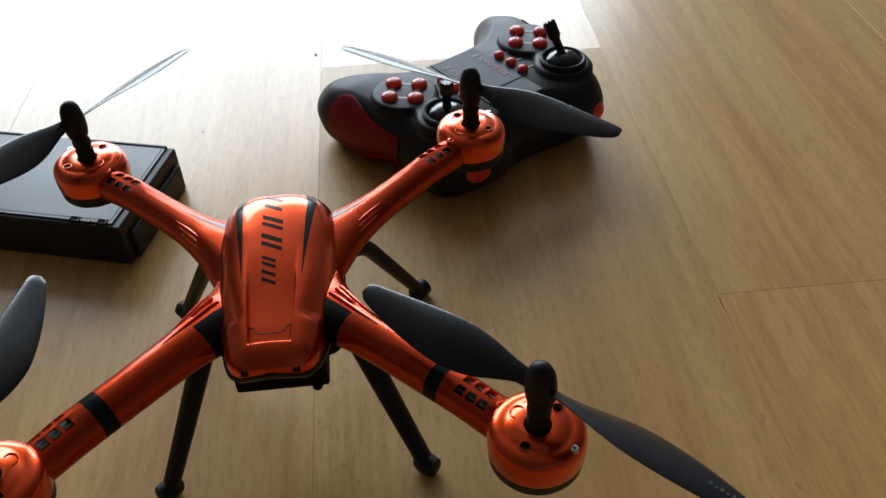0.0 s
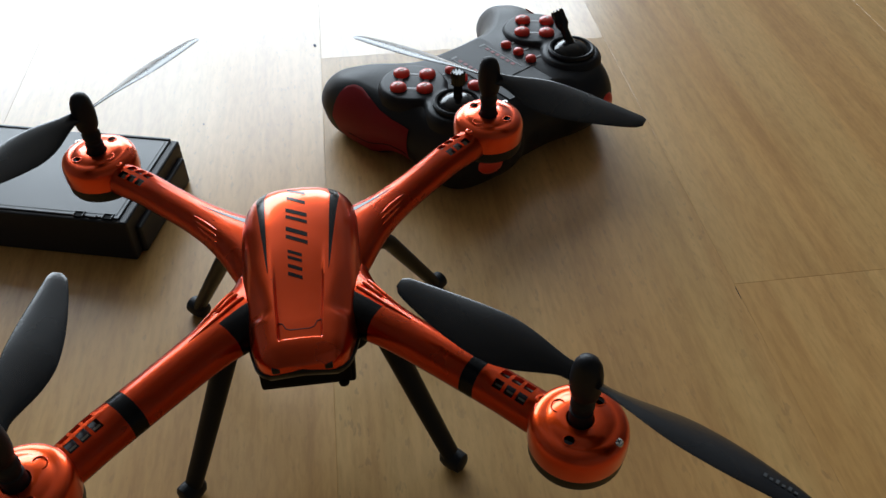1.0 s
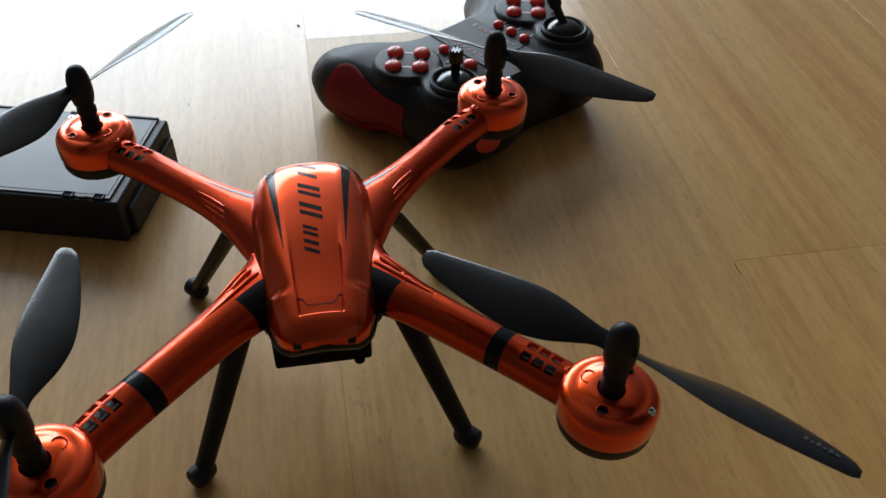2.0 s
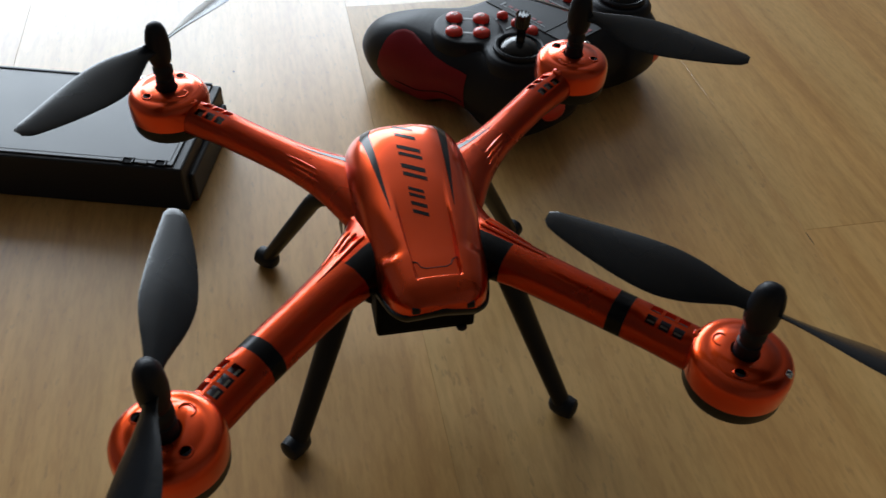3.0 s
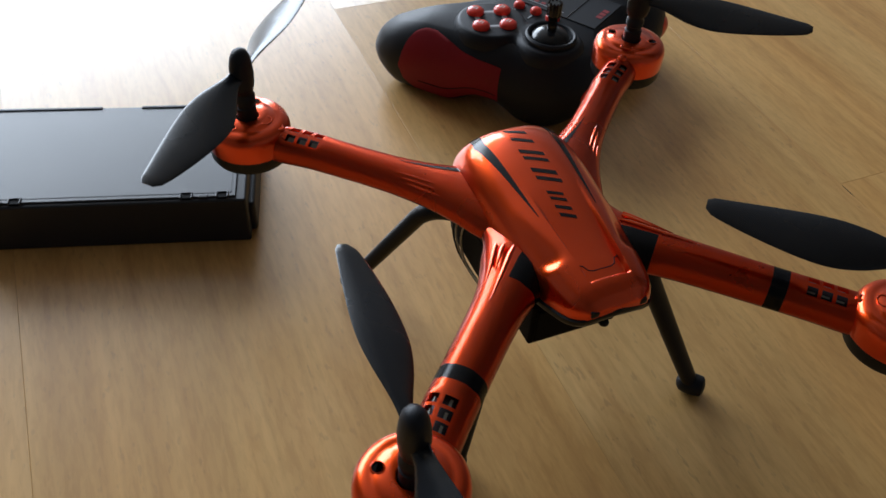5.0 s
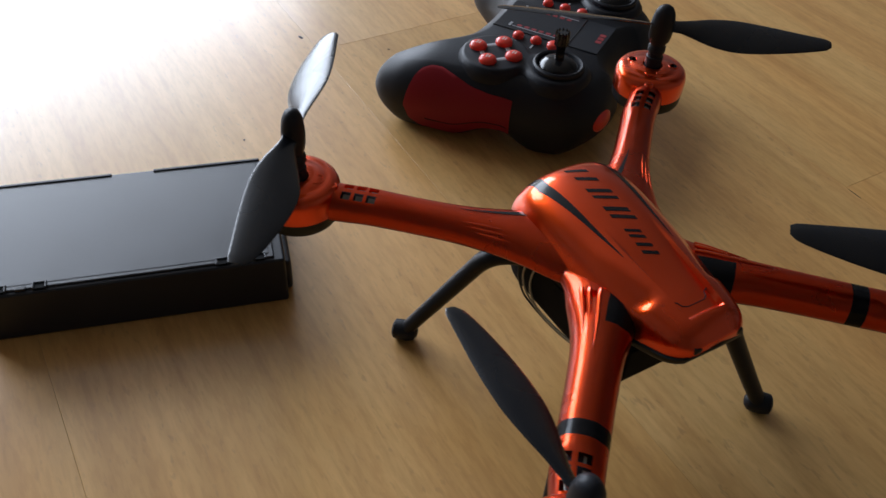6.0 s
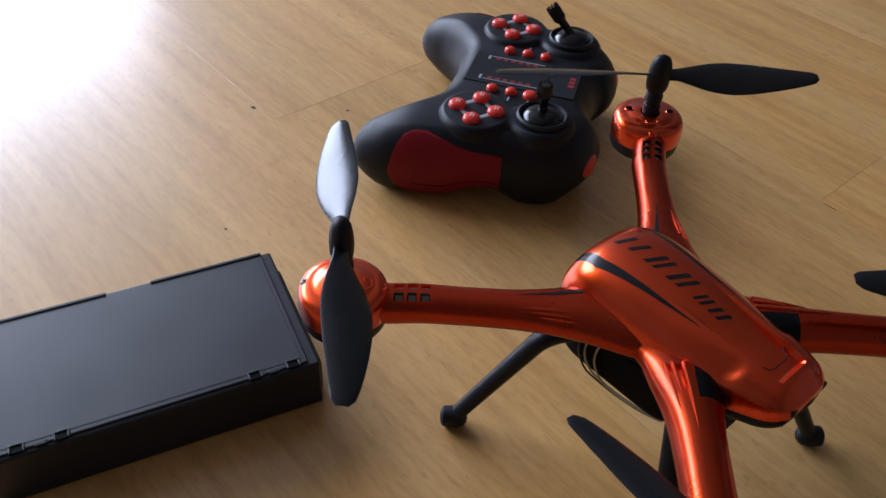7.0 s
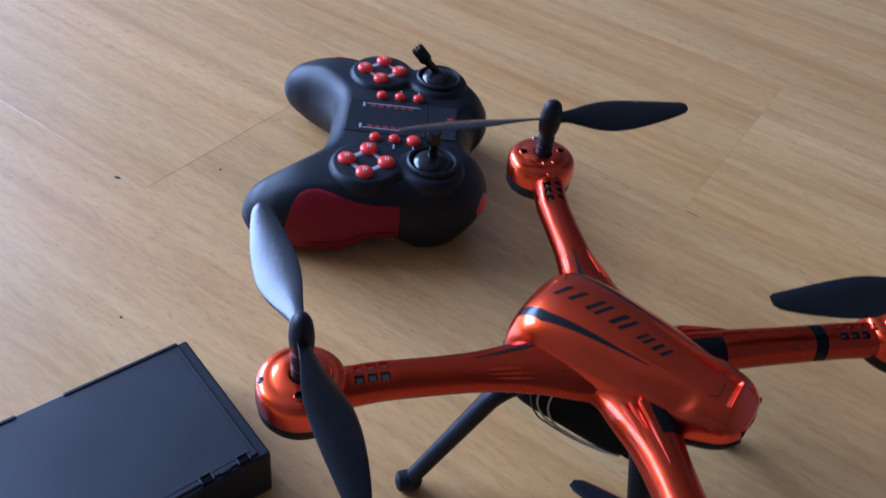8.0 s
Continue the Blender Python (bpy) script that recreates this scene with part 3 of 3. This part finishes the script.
# blades bent by handling: degrees down at the tip, and backwards
BLADE_BEND = {(1, -1, 180): (1.8, 2.2), (-1, 1, 180): (-3.4, 0.0), (-1, 1, 0): (0.5, 0.0), (-1, -1, 0): (1.1, 0.0)}
for sx, sy, heading, ccw in ((1, -1, 134.4, False), (-1, 1, 51.8, False), (1, 1, -40.6, True), (-1, -1, 84.2, True)):
    d, side = arm_frame(sx, sy)
    o = Vector((*MOTORS[sx, sy], 0))
    hub = bmesh.new()
    revolve(hub, [(0.0040, 0.0812), (0.0040, 0.0868), (0.0035, 0.0872), (0.0035, 0.0892), (0.0041, 0.0896), (0.0041, 0.0922), (0.0036, 0.0928), (0.0036, 0.0940), (0.0046, 0.0950),
                  (0.0052, 0.0978), (0.0054, 0.1020), (0.0051, 0.1060), (0.0045, 0.1091), (0.0033, 0.1114), (0.0016, 0.1125), (0, 0.1128)], 28, (0, 0, 0))
    for v in hub.verts:
        if v.co.z > 0.0948:
            v.co.y *= 0.84
            v.co.x *= 1.02
    prop = part("propeller", hub, RUBBER, drone, "black plastic propeller on a ringed shaft", 50)
    prop.matrix_basis = pose(o.x, o.y, 0, 0, 0, heading + 2.4)
    if ccw not in blades:
        blades[ccw] = to_mesh("blade", blade_mesh(ccw), BLADE, 60)
    for turn in (0, 180):
        b = new("blade", blades[ccw])
        b.parent = prop
        droop, back = BLADE_BEND.get((sx, sy, turn), (0, 0))
        b.matrix_basis = pose(0, 0, 0.1025, 0, droop, turn - back) @ Matrix.Diagonal((*BLADE_SCALE[sx, sy], 1.0, 1.0))
        tagged(b, "satin black twisted propeller blade")
        if (sx, sy, turn) == (1, -1, 180):
            for k in range(6):
                w = bmesh.new()
                block(w, 0.0570 + 0.0018 * k, 0.0580 + 0.0018 * k, 0.0010, 0.0022 - 0.0005 * (k % 2), 0.0004, 0.0010)
                part("scuffed_print", w, SCUFFPRINT, b, "faint worn pale print bar", smooth=False)

# legs
for sx, sy in ((-1, -1), (1, -1), (-1, 1), (1, 1)):
    fx, fy = (sx * 0.0535, -0.0475) if sy < 0 else (sx * 0.0588, 0.0560)
    foot = Vector((fx, fy, 0.0047))
    out = Vector((fx, fy, 0)).normalized()
    if sy < 0:
        top = Vector((sx * 0.0290, -0.0240, 0.0660))
        pts = bezier(top, top.lerp(foot, 0.33), top.lerp(foot, 0.66), foot + Vector((0, 0, 0.0010)), 18)
    else:
        knee = Vector((sx * 0.0352, 0.0355, 0.0592))
        pts = bezier(Vector((sx * 0.0230, 0.0250, 0.0615)), Vector((sx * 0.029, 0.031, 0.0612)), knee - out * 0.002, knee + out * 0.0022 + Vector((0, 0, -0.0060)), 6)[:-1]
        pts += [(knee + out * 0.0022 + Vector((0, 0, -0.0060))).lerp(foot + Vector((0, 0, 0.0010)), k / 12) for k in range(13)]
    bm = bmesh.new()
    k = 1.16 if sy < 0 else 1.10
    tube(bm, pts, [k * (0.0044 - 0.0010 * i / 18) for i in range(19)], 14, 0.82)
    leg = part("leg", bm, BLACK, drone, "black curved landing leg")
    bm = bmesh.new()
    a, b = foot - out * 0.0012, foot + out * 0.0050
    tube(bm, [a - out * 0.0042, a - out * 0.0038, a - out * 0.0025, a, (a + b) / 2, b, b + out * 0.0008, b + out * 0.0013], [0.0008, 0.0022, 0.0038, 0.0046, 0.0047, 0.0043, 0.0032, 0.0012], 22)
    part("foot", bm, RUBBER, leg, "rounded black rubber foot")

# ---- remote control ----
remote = thing("remote_control", pose(0.113, 0.1935, 0, 0, 0, 30.1),
               "black gamepad remote control with red buttons and two sticks", "remote control")
# half outline, x from the middle outward, y towards the grips
HALF = [(0.000, -0.0590), (0.010, -0.0592), (0.0175, -0.0612), (0.0225, -0.0660), (0.034, -0.0688), (0.050, -0.0660), (0.0615, -0.0560), (0.0680, -0.0400), (0.0712, -0.0200), (0.0750, 0.000),
        (0.0785, 0.0200), (0.0808, 0.0370), (0.0806, 0.0490), (0.0760, 0.0600), (0.0680, 0.0650), (0.0572, 0.0632), (0.0502, 0.0555), (0.0438, 0.0455), (0.0350, 0.0355), (0.0240, 0.0285), (0.010, 0.0268), (0.000, 0.0265)]
N_OUT = 96


def outline_points():
    full = [(float(i), x, y) for i, (x, y) in enumerate(HALF)]
    right = [spline(full, (len(HALF) - 1) * i / N_OUT) for i in range(N_OUT + 1)]
    loop = right + [[-x, y] for x, y in reversed(right[1:-1])]
    n = len(loop)
    nor = []
    for i in range(n):
        ax, ay = loop[i - 2]
        bx, by = loop[(i + 2) % n]
        tx, ty = bx - ax, by - ay
        k = math.hypot(tx, ty)
        nor.append((-ty / k, tx / k))
    return loop, nor


LOOP, NOR = outline_points()


def remote_top(x, y):
    return 0.0462 - 0.0115 * step(0.028, 0.074, y) - 0.006 * step(-0.045, -0.072, y) - 0.0050 * step(0.050, 0.086, abs(x))


def remote_bottom(x, y):
    arch = 0.0085 * step(-0.034, -0.014, y) * step(0.014, -0.008, y) + 0.006 * step(0.042, 0.066, y)
    return 0.0002 + arch + 0.010 * step(0.036, 0.020, abs(x)) * step(-0.035, -0.02, y) + 0.0095 * step(-0.044, -0.066, y)


PROFILE_T = [(0.0, 0.50), (0.0005, 0.62), (0.0018, 0.74), (0.0040, 0.85), (0.0068, 0.93), (0.0098, 0.98), (0.0125, 1.0)]
PROFILE_B = [(0.0004, 0.40), (0.0016, 0.26), (0.0038, 0.14), (0.0068, 0.05), (0.0105, 0.0)]


def remote_skin(i, q, lift=0.0):
    """Point on the shell: i along the outline, q from 0 (under) to 1 (top edge of the rounding)."""
    rows = [(k / 11, *p) for k, p in enumerate(list(reversed(PROFILE_B)) + PROFILE_T)]
    inn, h = spline(rows, q)
    i0 = int(math.floor(i)) % len(LOOP)
    i1, k = (i0 + 1) % len(LOOP), i - math.floor(i)
    lx, ly = LOOP[i0][0] * (1 - k) + LOOP[i1][0] * k, LOOP[i0][1] * (1 - k) + LOOP[i1][1] * k
    nx, ny = NOR[i0][0] * (1 - k) + NOR[i1][0] * k, NOR[i0][1] * (1 - k) + NOR[i1][1] * k
    x, y = lx + nx * inn, ly + ny * inn
    zb, zt = remote_bottom(x, y), remote_top(x, y)
    return Vector((x - nx * lift, y - ny * lift, zb + (zt - zb) * h + lift * (2 * q - 1)))


bm = bmesh.new()
n_loop = len(LOOP)
rows = grid(bm, lambda q, i: remote_skin(i, q), linspace(0, 1, 23), list(range(n_loop)), True)
for r in (rows[0], rows[-1]):
    es = [bm.edges.get((r[k], r[(k + 1) % n_loop])) for k in range(n_loop)]
    bmesh.ops.triangle_fill(bm, edges=es, use_beauty=True)
part("body", bm, RUBBER, remote, "matt black moulded gamepad shell", 60)

# dark red side grips
for sgn in (1, -1):
    bm = bmesh.new()
    def patch(k, v):
        i = 51.25 - 14.87 * k
        i = i if sgn > 0 else n_loop - i
        lo = lerp_table([(0, 0.42), (0.06, 0.28), (0.2, 0.17), (0.5, 0.15), (0.8, 0.18), (1.0, 0.22)], k)[0]
        hi = lerp_table([(0, 0.46), (0.03, 0.58), (0.08, 0.72), (0.16, 0.84), (0.26, 0.90), (0.36, 0.90), (0.5, 0.82), (0.65, 0.73), (0.8, 0.68), (1.0, 0.66)], k)[0]
        return remote_skin(i, lo + (hi - lo) * v, 0.0006)
    grid(bm, patch, linspace(0, 1, 34), linspace(0, 1, 16))
    bmesh.ops.solidify(bm, geom=bm.faces[:], thickness=0.0008)
    side_grip = part("side_grip", bm, GRIP, remote, "dark red textured side grip", 50)
    # thin black tube draws the shade of the crease along the grip
    bm = bmesh.new()
    tube(bm, [remote_skin(i if sgn > 0 else n_loop - i, 0.30, 0.0007) for i in linspace(47.5, 36.7, 22)], 0.00028, 6)
    part("groove", bm, BLACK, side_grip, "fine black line for the shade of the grip's crease")

TOPZ = 0.0462


def pad_ring(bm, sgn, inset, z, n=72):
    """Outline of two blended discs, drawn in by inset."""
    cx, cy = 0.0471, -0.0175
    out = []
    for k in range(n):
        a = 2 * math.pi * k / n
        lo, hi = 0.0, 0.06
        for _ in range(24):
            r = (lo + hi) / 2
            x, y = cx + r * math.cos(a), cy + r * math.sin(a)
            d1, d2 = math.hypot(x - 0.049, y) - 0.0195, math.hypot(x - 0.0452, y + 0.0355) - 0.0176
            h = min(max(0.5 + 0.5 * (d2 - d1) / 0.007, 0), 1)
            d = d2 + (d1 - d2) * h - 0.007 * h * (1 - h)
            lo, hi = (r, hi) if d < -inset else (lo, r)
        out.append(bm.verts.new((sgn * x, y, z)))
    return out


for sgn in (1, -1):
    # raised pad that runs round the buttons and the stick
    bm = bmesh.new()
    rows = [pad_ring(bm, sgn, inset, TOPZ + z) for inset, z in ((-0.0012, -0.0060), (-0.0010, -0.0006), (-0.0002, 0.0004), (0.0004, 0.0016), (0.0012, 0.0023), (0.0024, 0.0025))]
    for a, b in zip(rows, rows[1:]):
        for k in range(len(a)):
            bm.faces.new((a[k], b[k], b[(k + 1) % len(a)], a[(k + 1) % len(a)]))
    bm.faces.new(rows[-1])
    part("raised_pad", bm, RUBBER, remote, "raised black pad round buttons and stick", 60)
    # buttons in a diamond
    for a in range(4):
        bx, by = sgn * 0.049 + 0.0108 * math.cos(a * math.pi / 2), 0.0108 * math.sin(a * math.pi / 2)
        bm = bmesh.new()
        revolve(bm, [(0.0048, 0.0), (0.0049, 0.0018), (0.0046, 0.0029), (0.0036, 0.0037), (0.0019, 0.0041), (0, 0.0042)], 28, (bx, by, TOPZ + 0.0014))
        btn = part("button", bm, RED, remote, "round glossy red button")
        bm = bmesh.new()
        block(bm, bx - 0.0016, bx + 0.0016, by + 0.0002, by + 0.0010, TOPZ + 0.0052, TOPZ + 0.00568)
        block(bm, bx - 0.0012, bx + 0.0014, by - 0.0012, by - 0.0005, TOPZ + 0.0052, TOPZ + 0.00565)
        part("button_mark", bm, PALE, btn, "pale printed bars", smooth=False)
        bm = bmesh.new()
        a2 = (a + 1) * math.pi / 2
        ex, ey = sgn * 0.049 + 0.0108 * math.cos(a2), 0.0108 * math.sin(a2)
        tube(bm, [(bx, by, TOPZ + 0.0021), (ex, ey, TOPZ + 0.0021)], 0.0020, 8, 0.28)
        part("link_line", bm, GREY, remote, "grey printed link between buttons")
    for by in (-0.0022, -0.0132, -0.0242):
        r = 0.0032 if not (sgn < 0 and by < -0.02) else 0.0041
        bm = bmesh.new()
        revolve(bm, [(r, -0.002), (r * 1.02, 0.0014), (r * 0.92, 0.0023), (r * 0.6, 0.0030), (0, 0.0033)], 22, (sgn * 0.0226, by, TOPZ - 0.0002))
        part("small_button", bm, RED, remote, "small round red button")
        bm = bmesh.new()
        block(bm, sgn * 0.0292 - 0.0020, sgn * 0.0292 + 0.0020, by - 0.0005, by + 0.0005, TOPZ - 0.0005, TOPZ + 0.00012)
        part("button_caption", bm, GREY, remote, "grey printed caption bar", smooth=False)
    # stick: ring, dark bowl, dome, knurled stem
    cx, cy, z0 = sgn * 0.0452, -0.0355, TOPZ + 0.0030
    bm = bmesh.new()
    revolve(bm, [(0.0142, 0.0), (0.0140, 0.0016), (0.0130, 0.0024), (0.0120, 0.0020), (0.0112, 0.0002), (0.0110, -0.0010)], 48, (cx, cy, z0))
    stick = part("stick", bm, RUBBER, remote, "control stick in a round collar")
    bm = bmesh.new()
    revolve(bm, [(0.0112, 0.0002), (0.0100, 0.0018), (0.0080, 0.0034), (0.0050, 0.0046), (0, 0.0050)], 40, (cx, cy, z0))
    part("dome", bm, GLOSS, stick, "glossy black dome")
    lean = Vector((0.0012, 0.0150, 0.0160)) if sgn > 0 else Vector((0.0006, 0.0006, 0.0175))
    base = Vector((cx, cy, z0 + 0.0025))
    bm = bmesh.new()
    tube(bm, [base + lean * k for k in (0, 0.25, 0.5, 0.56, 0.62, 0.95, 1.0)], [0.0028, 0.0025, 0.0025, 0.0033, 0.0036, 0.0038, 0.0034], 18, up=Vector((0, 1, 0.01)))
    part("stem", bm, GLOSS, stick, "black stick stem")
    ln = lean.normalized()
    e1 = ln.cross(Vector((1, 0, 0))).normalized()
    e2 = ln.cross(e1)
    for k in range(10):
        a = 2 * math.pi * k / 10
        bm = bmesh.new()
        off = (e1 * math.cos(a) + e2 * math.sin(a)) * 0.0034
        tube(bm, [base + lean * 0.60 + off, base + lean * 0.98 + off, base + lean * 1.05 + off * 0.95], [0.0006, 0.0007, 0.0003], 6, up=Vector((0, 1, 0.01)))
        part("knurl", bm, GLOSS, stick)
    # red shoulder keys on the front edge
    for cx, w in ((0.0440, 0.0105), ):
        bm = bmesh.new()
        ellipsoid(bm, (sgn * cx, -0.0625, 0.0255), w, 0.0062, 0.0080, 22, 12)
        part("shoulder_key", bm, RED, remote, "red rounded shoulder key")
    # printed centre lines
    bm = bmesh.new()
    block(bm, sgn * 0.0130 - 0.0003, sgn * 0.0130 + 0.0003, -0.026, 0.006, TOPZ - 0.0004, TOPZ + 0.00035)
    part("print_line", bm, GREY, remote, "thin grey printed line", smooth=False)
    for k in range(6):
        bm = bmesh.new()
        block(bm, sgn * 0.0110 - 0.0011, sgn * 0.0110 + 0.0011, 0.002 - 0.0045 * k - 0.0014, 0.002 - 0.0045 * k + 0.0014, TOPZ - 0.0004, TOPZ + 0.00035)
        part("print_bar", bm, REDPRINT, remote, "dark red printed bar", smooth=False)
    bm = bmesh.new()
    block(bm, sgn * 0.0115 - 0.0022, sgn * 0.0115 + 0.0022, 0.0068, 0.0082, TOPZ - 0.0004, TOPZ + 0.00035)
    part("print_tick", bm, GREY, remote, "grey printed tick", smooth=False)
# seam across the front of the middle panel
bm = bmesh.new()
tube(bm, [(-0.0170, -0.0300, TOPZ + 0.0002), (0.0170, -0.0300, TOPZ + 0.0002)], 0.00035, 8)
part("cross_seam", bm, GLOSS, remote, "dark seam across the middle panel")
# raised middle panel
bm = bmesh.new()
block(bm, -0.0172, 0.0172, -0.0480, 0.0160, TOPZ - 0.004, TOPZ + 0.0002, 0.0002, 2)
part("middle_panel", bm, RUBBER, remote, "slightly raised middle panel", flat=True)
bm = bmesh.new()
tube(bm, [(-0.0172, 0.0160, TOPZ), (-0.0172, -0.048, TOPZ)], 0.0004, 8)
part("panel_seam", bm, GLOSS, remote, "dark seam beside the middle panel")
for k in range(3):
    bm = bmesh.new()
    block(bm, -0.0055 + 0.004 * k, -0.0025 + 0.004 * k, -0.046, -0.0425, TOPZ - 0.002, TOPZ + 0.00035)
    part("emblem_bar", bm, REDPRINT, remote, "dark red emblem bar", smooth=False)

# ---- black box ----
box = thing("black_box", pose(-0.093, 0.100, 0, 0, 0, -18.5), "flat black plastic case, hinged lid closed, lying on floor", "case")
BL, BW, BH = 0.1275, 0.0730, 0.0270
bm = bmesh.new()
block(bm, -BL, 0.0030, -0.0010, BW, 0.0, BH - 0.0009, 0.0013, 3)
part("tray", bm, BOXMAT, box, "black plastic tray", flat=True)
bm = bmesh.new()
block(bm, 0.0, 0.0058, 0.006, BW - 0.004, 0.0, 0.0175, 0.0016, 2)
part("side_ledge", bm, BOXMAT, box, "stepped ledge along the side", flat=True)
bm = bmesh.new()
block(bm, -BL + 0.0015, -0.0016, 0.0012, BW - 0.0006, BH - 0.0030, BH, 0.0006, 3)
lid = part("lid", bm, LIDMAT, box, "smooth black lid with satin sheen", flat=True)
for x0, x1 in ((-BL + 0.0016, -0.0717), (-0.0524, -0.0018)):
    bm = bmesh.new()
    block(bm, x0, x1, BW - 0.0021, BW - 0.0005, BH - 0.002, BH + 0.0006, 0.0003, 2)
    part("lid_lip", bm, BOXMAT, lid, "raised lip on the lid edge", flat=True)
# thin line pressed along the free end and the hinge side of the lid
for a in ((-0.0040, -0.0036, 0.0040, BW - 0.0035), (-BL + 0.003, -0.0040, 0.0036, 0.0040)):
    bm = bmesh.new()
    block(bm, *a, BH - 0.001, BH + 0.00015)
    part("lid_line", bm, BOXMAT, lid, "thin raised line round the lid", smooth=False)


def hinge(c, way):
    """Two bracket-shaped hinge tabs with a small flat tab between them."""
    for k, w in ((-0.0088, 0.0058), (0.0072, 0.0058)):
        x0, x1 = sorted((c + way * (k - w / 2), c + way * (k + w / 2)))
        bm = bmesh.new()
        block(bm, x0, x1, 0.0036, 0.0044, BH - 0.002, BH + 0.0006, 0.00025, 2)
        block(bm, x0, x0 + 0.0008, 0.0004, 0.0038, BH - 0.002, BH + 0.0006, 0.00025, 2)
        block(bm, x1 - 0.0008, x1, 0.0004, 0.0038, BH - 0.002, BH + 0.0006, 0.00025, 2)
        tab = part("hinge_tab", bm, TABMAT, lid, "small bracket-shaped hinge tab", flat=True)
        # matt black patch paints the shade between the bracket's legs
        bm = bmesh.new()
        block(bm, x0 + 0.0010, x1 - 0.0010, 0.0006, 0.0034, BH - 0.001, BH + 0.0001)
        part("hinge_shade", bm, MATT, tab, "black patch for the shade in the slot", smooth=False)
    bm = bmesh.new()
    block(bm, c - way * 0.0012 - 0.0022, c - way * 0.0012 + 0.0022, 0.0006, 0.0026, BH - 0.002, BH + 0.0004, 0.0003, 2)
    part("hinge_tab", bm, TABMAT, lid, "small flat hinge tab", flat=True)


hinge(-0.0150, 1)
hinge(-0.1075, -1)

# ---- rug at the edge of the free floor ----
rug = thing("rug", pose(0.672, 0.05, 0), "dark reddish-brown woven rug with a pale hem, lying on floor", "rug")
bm = bmesh.new()
grid(bm, lambda u, v: Vector((u, v, 0.0062 + 0.0004 * noise.noise(Vector((u * 60, v * 60, 0))))), linspace(0.004, 0.70, 60), linspace(-0.55, 0.55, 90))
bmesh.ops.solidify(bm, geom=bm.faces[:], thickness=0.0055)
part("pile", bm, RUGMAT, rug, "dark reddish-brown woven pile", 60)
for x in (0.0, 0.704):
    bm = bmesh.new()
    tube(bm, [(x, v, 0.0023) for v in linspace(-0.55, 0.55, 60)], 0.0022, 8)
    part("hem", bm, HEMMAT, rug, "pale stitched hem")

# ---- floor of laminate boards ----
bm = bmesh.new()
block(bm, RX0 - 0.2, RX1 + 0.2, RY0 - 0.2, RY1 + 0.2, -0.06, -0.0085)
floor = tagged(new("floor", to_mesh("floor", bm, SUB, smooth=False)), "light beech laminate floor of long boards", "floor", kind="structure")
floor.matrix_basis = ROOM
BOARD_W, BOARD_L, GAP = 0.2065, 1.285, 0.00003
FLOOR_TURN = pose(0.0065, 0.0, 0, 0, 0, -2.7)
TO_ROOM = ROOM.inverted()
offsets = {0: 0.2905, 1: 0.0330, -1: -0.44, -2: -0.55}
def column_span(col):
    """Where the middle line of a column of boards enters and leaves the room, half a wall's thickness deep."""
    a = TO_ROOM @ FLOOR_TURN @ Vector(((col + 0.5) * BOARD_W, 0, 0))
    d = (TO_ROOM @ FLOOR_TURN).to_3x3() @ Vector((0, 1, 0))
    lo, hi = -20.0, 20.0
    for p, v, q0, q1 in ((a.x, d.x, RX0 - 0.1, RX1 + 0.1), (a.y, d.y, RY0 - 0.1, RY1 + 0.1)):
        k0, k1 = sorted(((q0 - p) / v, (q1 - p) / v))
        lo, hi = max(lo, k0), min(hi, k1)
    return lo, hi


# boards never lie quite level: slope of the top along the board, by column and piece
LEAN = {(-1, 0): 0.007, (0, -1): -0.022, (0, 0): 0.022, (1, -1): -0.004, (1, 0): -0.010, (-2, 0): 0.006, (-1, -1): 0.0}


def lay_board(col, k, y0, lo, hi):
    """One board, sawn off where it meets the walls."""
    cut0, cut1 = max(lo - y0, 0), min(hi - y0, BOARD_L)
    if cut1 - cut0 < 0.02:
        return
    bm = bmesh.new()
    block(bm, GAP, BOARD_W - GAP, cut0 + GAP, cut1 - GAP, -0.008, 0.0, 0.00010, 1)
    mesh = to_mesh("board", bm, LAMINATE, smooth=False)
    lean = LEAN.get((col, k), random.Random(col * 31 + k * 7).uniform(-0.010, 0.012))
    up = Vector((0, lean, 1)).normalized()
    mesh.normals_split_custom_set([up if p.normal.z > 0.99 else p.normal for p in mesh.polygons for i in p.loop_indices])
    b = new("board", mesh)
    b.parent = floor
    b.matrix_basis = TO_ROOM @ FLOOR_TURN @ pose(col * BOARD_W, y0, 0)


for col in range(-18, 22):
    off = offsets.get(col, random.Random(col * 7 + 3).random() * BOARD_L)
    lo, hi = column_span(col)
    for k in range(-5, 5):
        if hi > lo:
            lay_board(col, k, off + k * BOARD_L, lo, hi)
for name, x, y, sx, sy, rot in (("floor_scuff", 0.0170, 0.3100, 0.0011, 0.0024, 10), ("floor_scuff", 0.2136, 0.017, 0.0002, 0.005, -3),
                                ("floor_scuff", -0.0600, 0.2225, 0.0006, 0.0008, 0), ("floor_scuff", 0.0610, 0.2700, 0.0007, 0.0009, 40)):
    bm = bmesh.new()
    bmesh.ops.create_uvsphere(bm, u_segments=8, v_segments=5, radius=1.0)
    for v in bm.verts:
        v.co = Vector((v.co.x * sx, v.co.y * sy, v.co.z * 0.0002))
    s = part(name, bm, SCUFF, floor, "tiny dark chip in the surface")
    s.matrix_basis = TO_ROOM @ pose(x, y, 0.0001, 0, 0, rot)
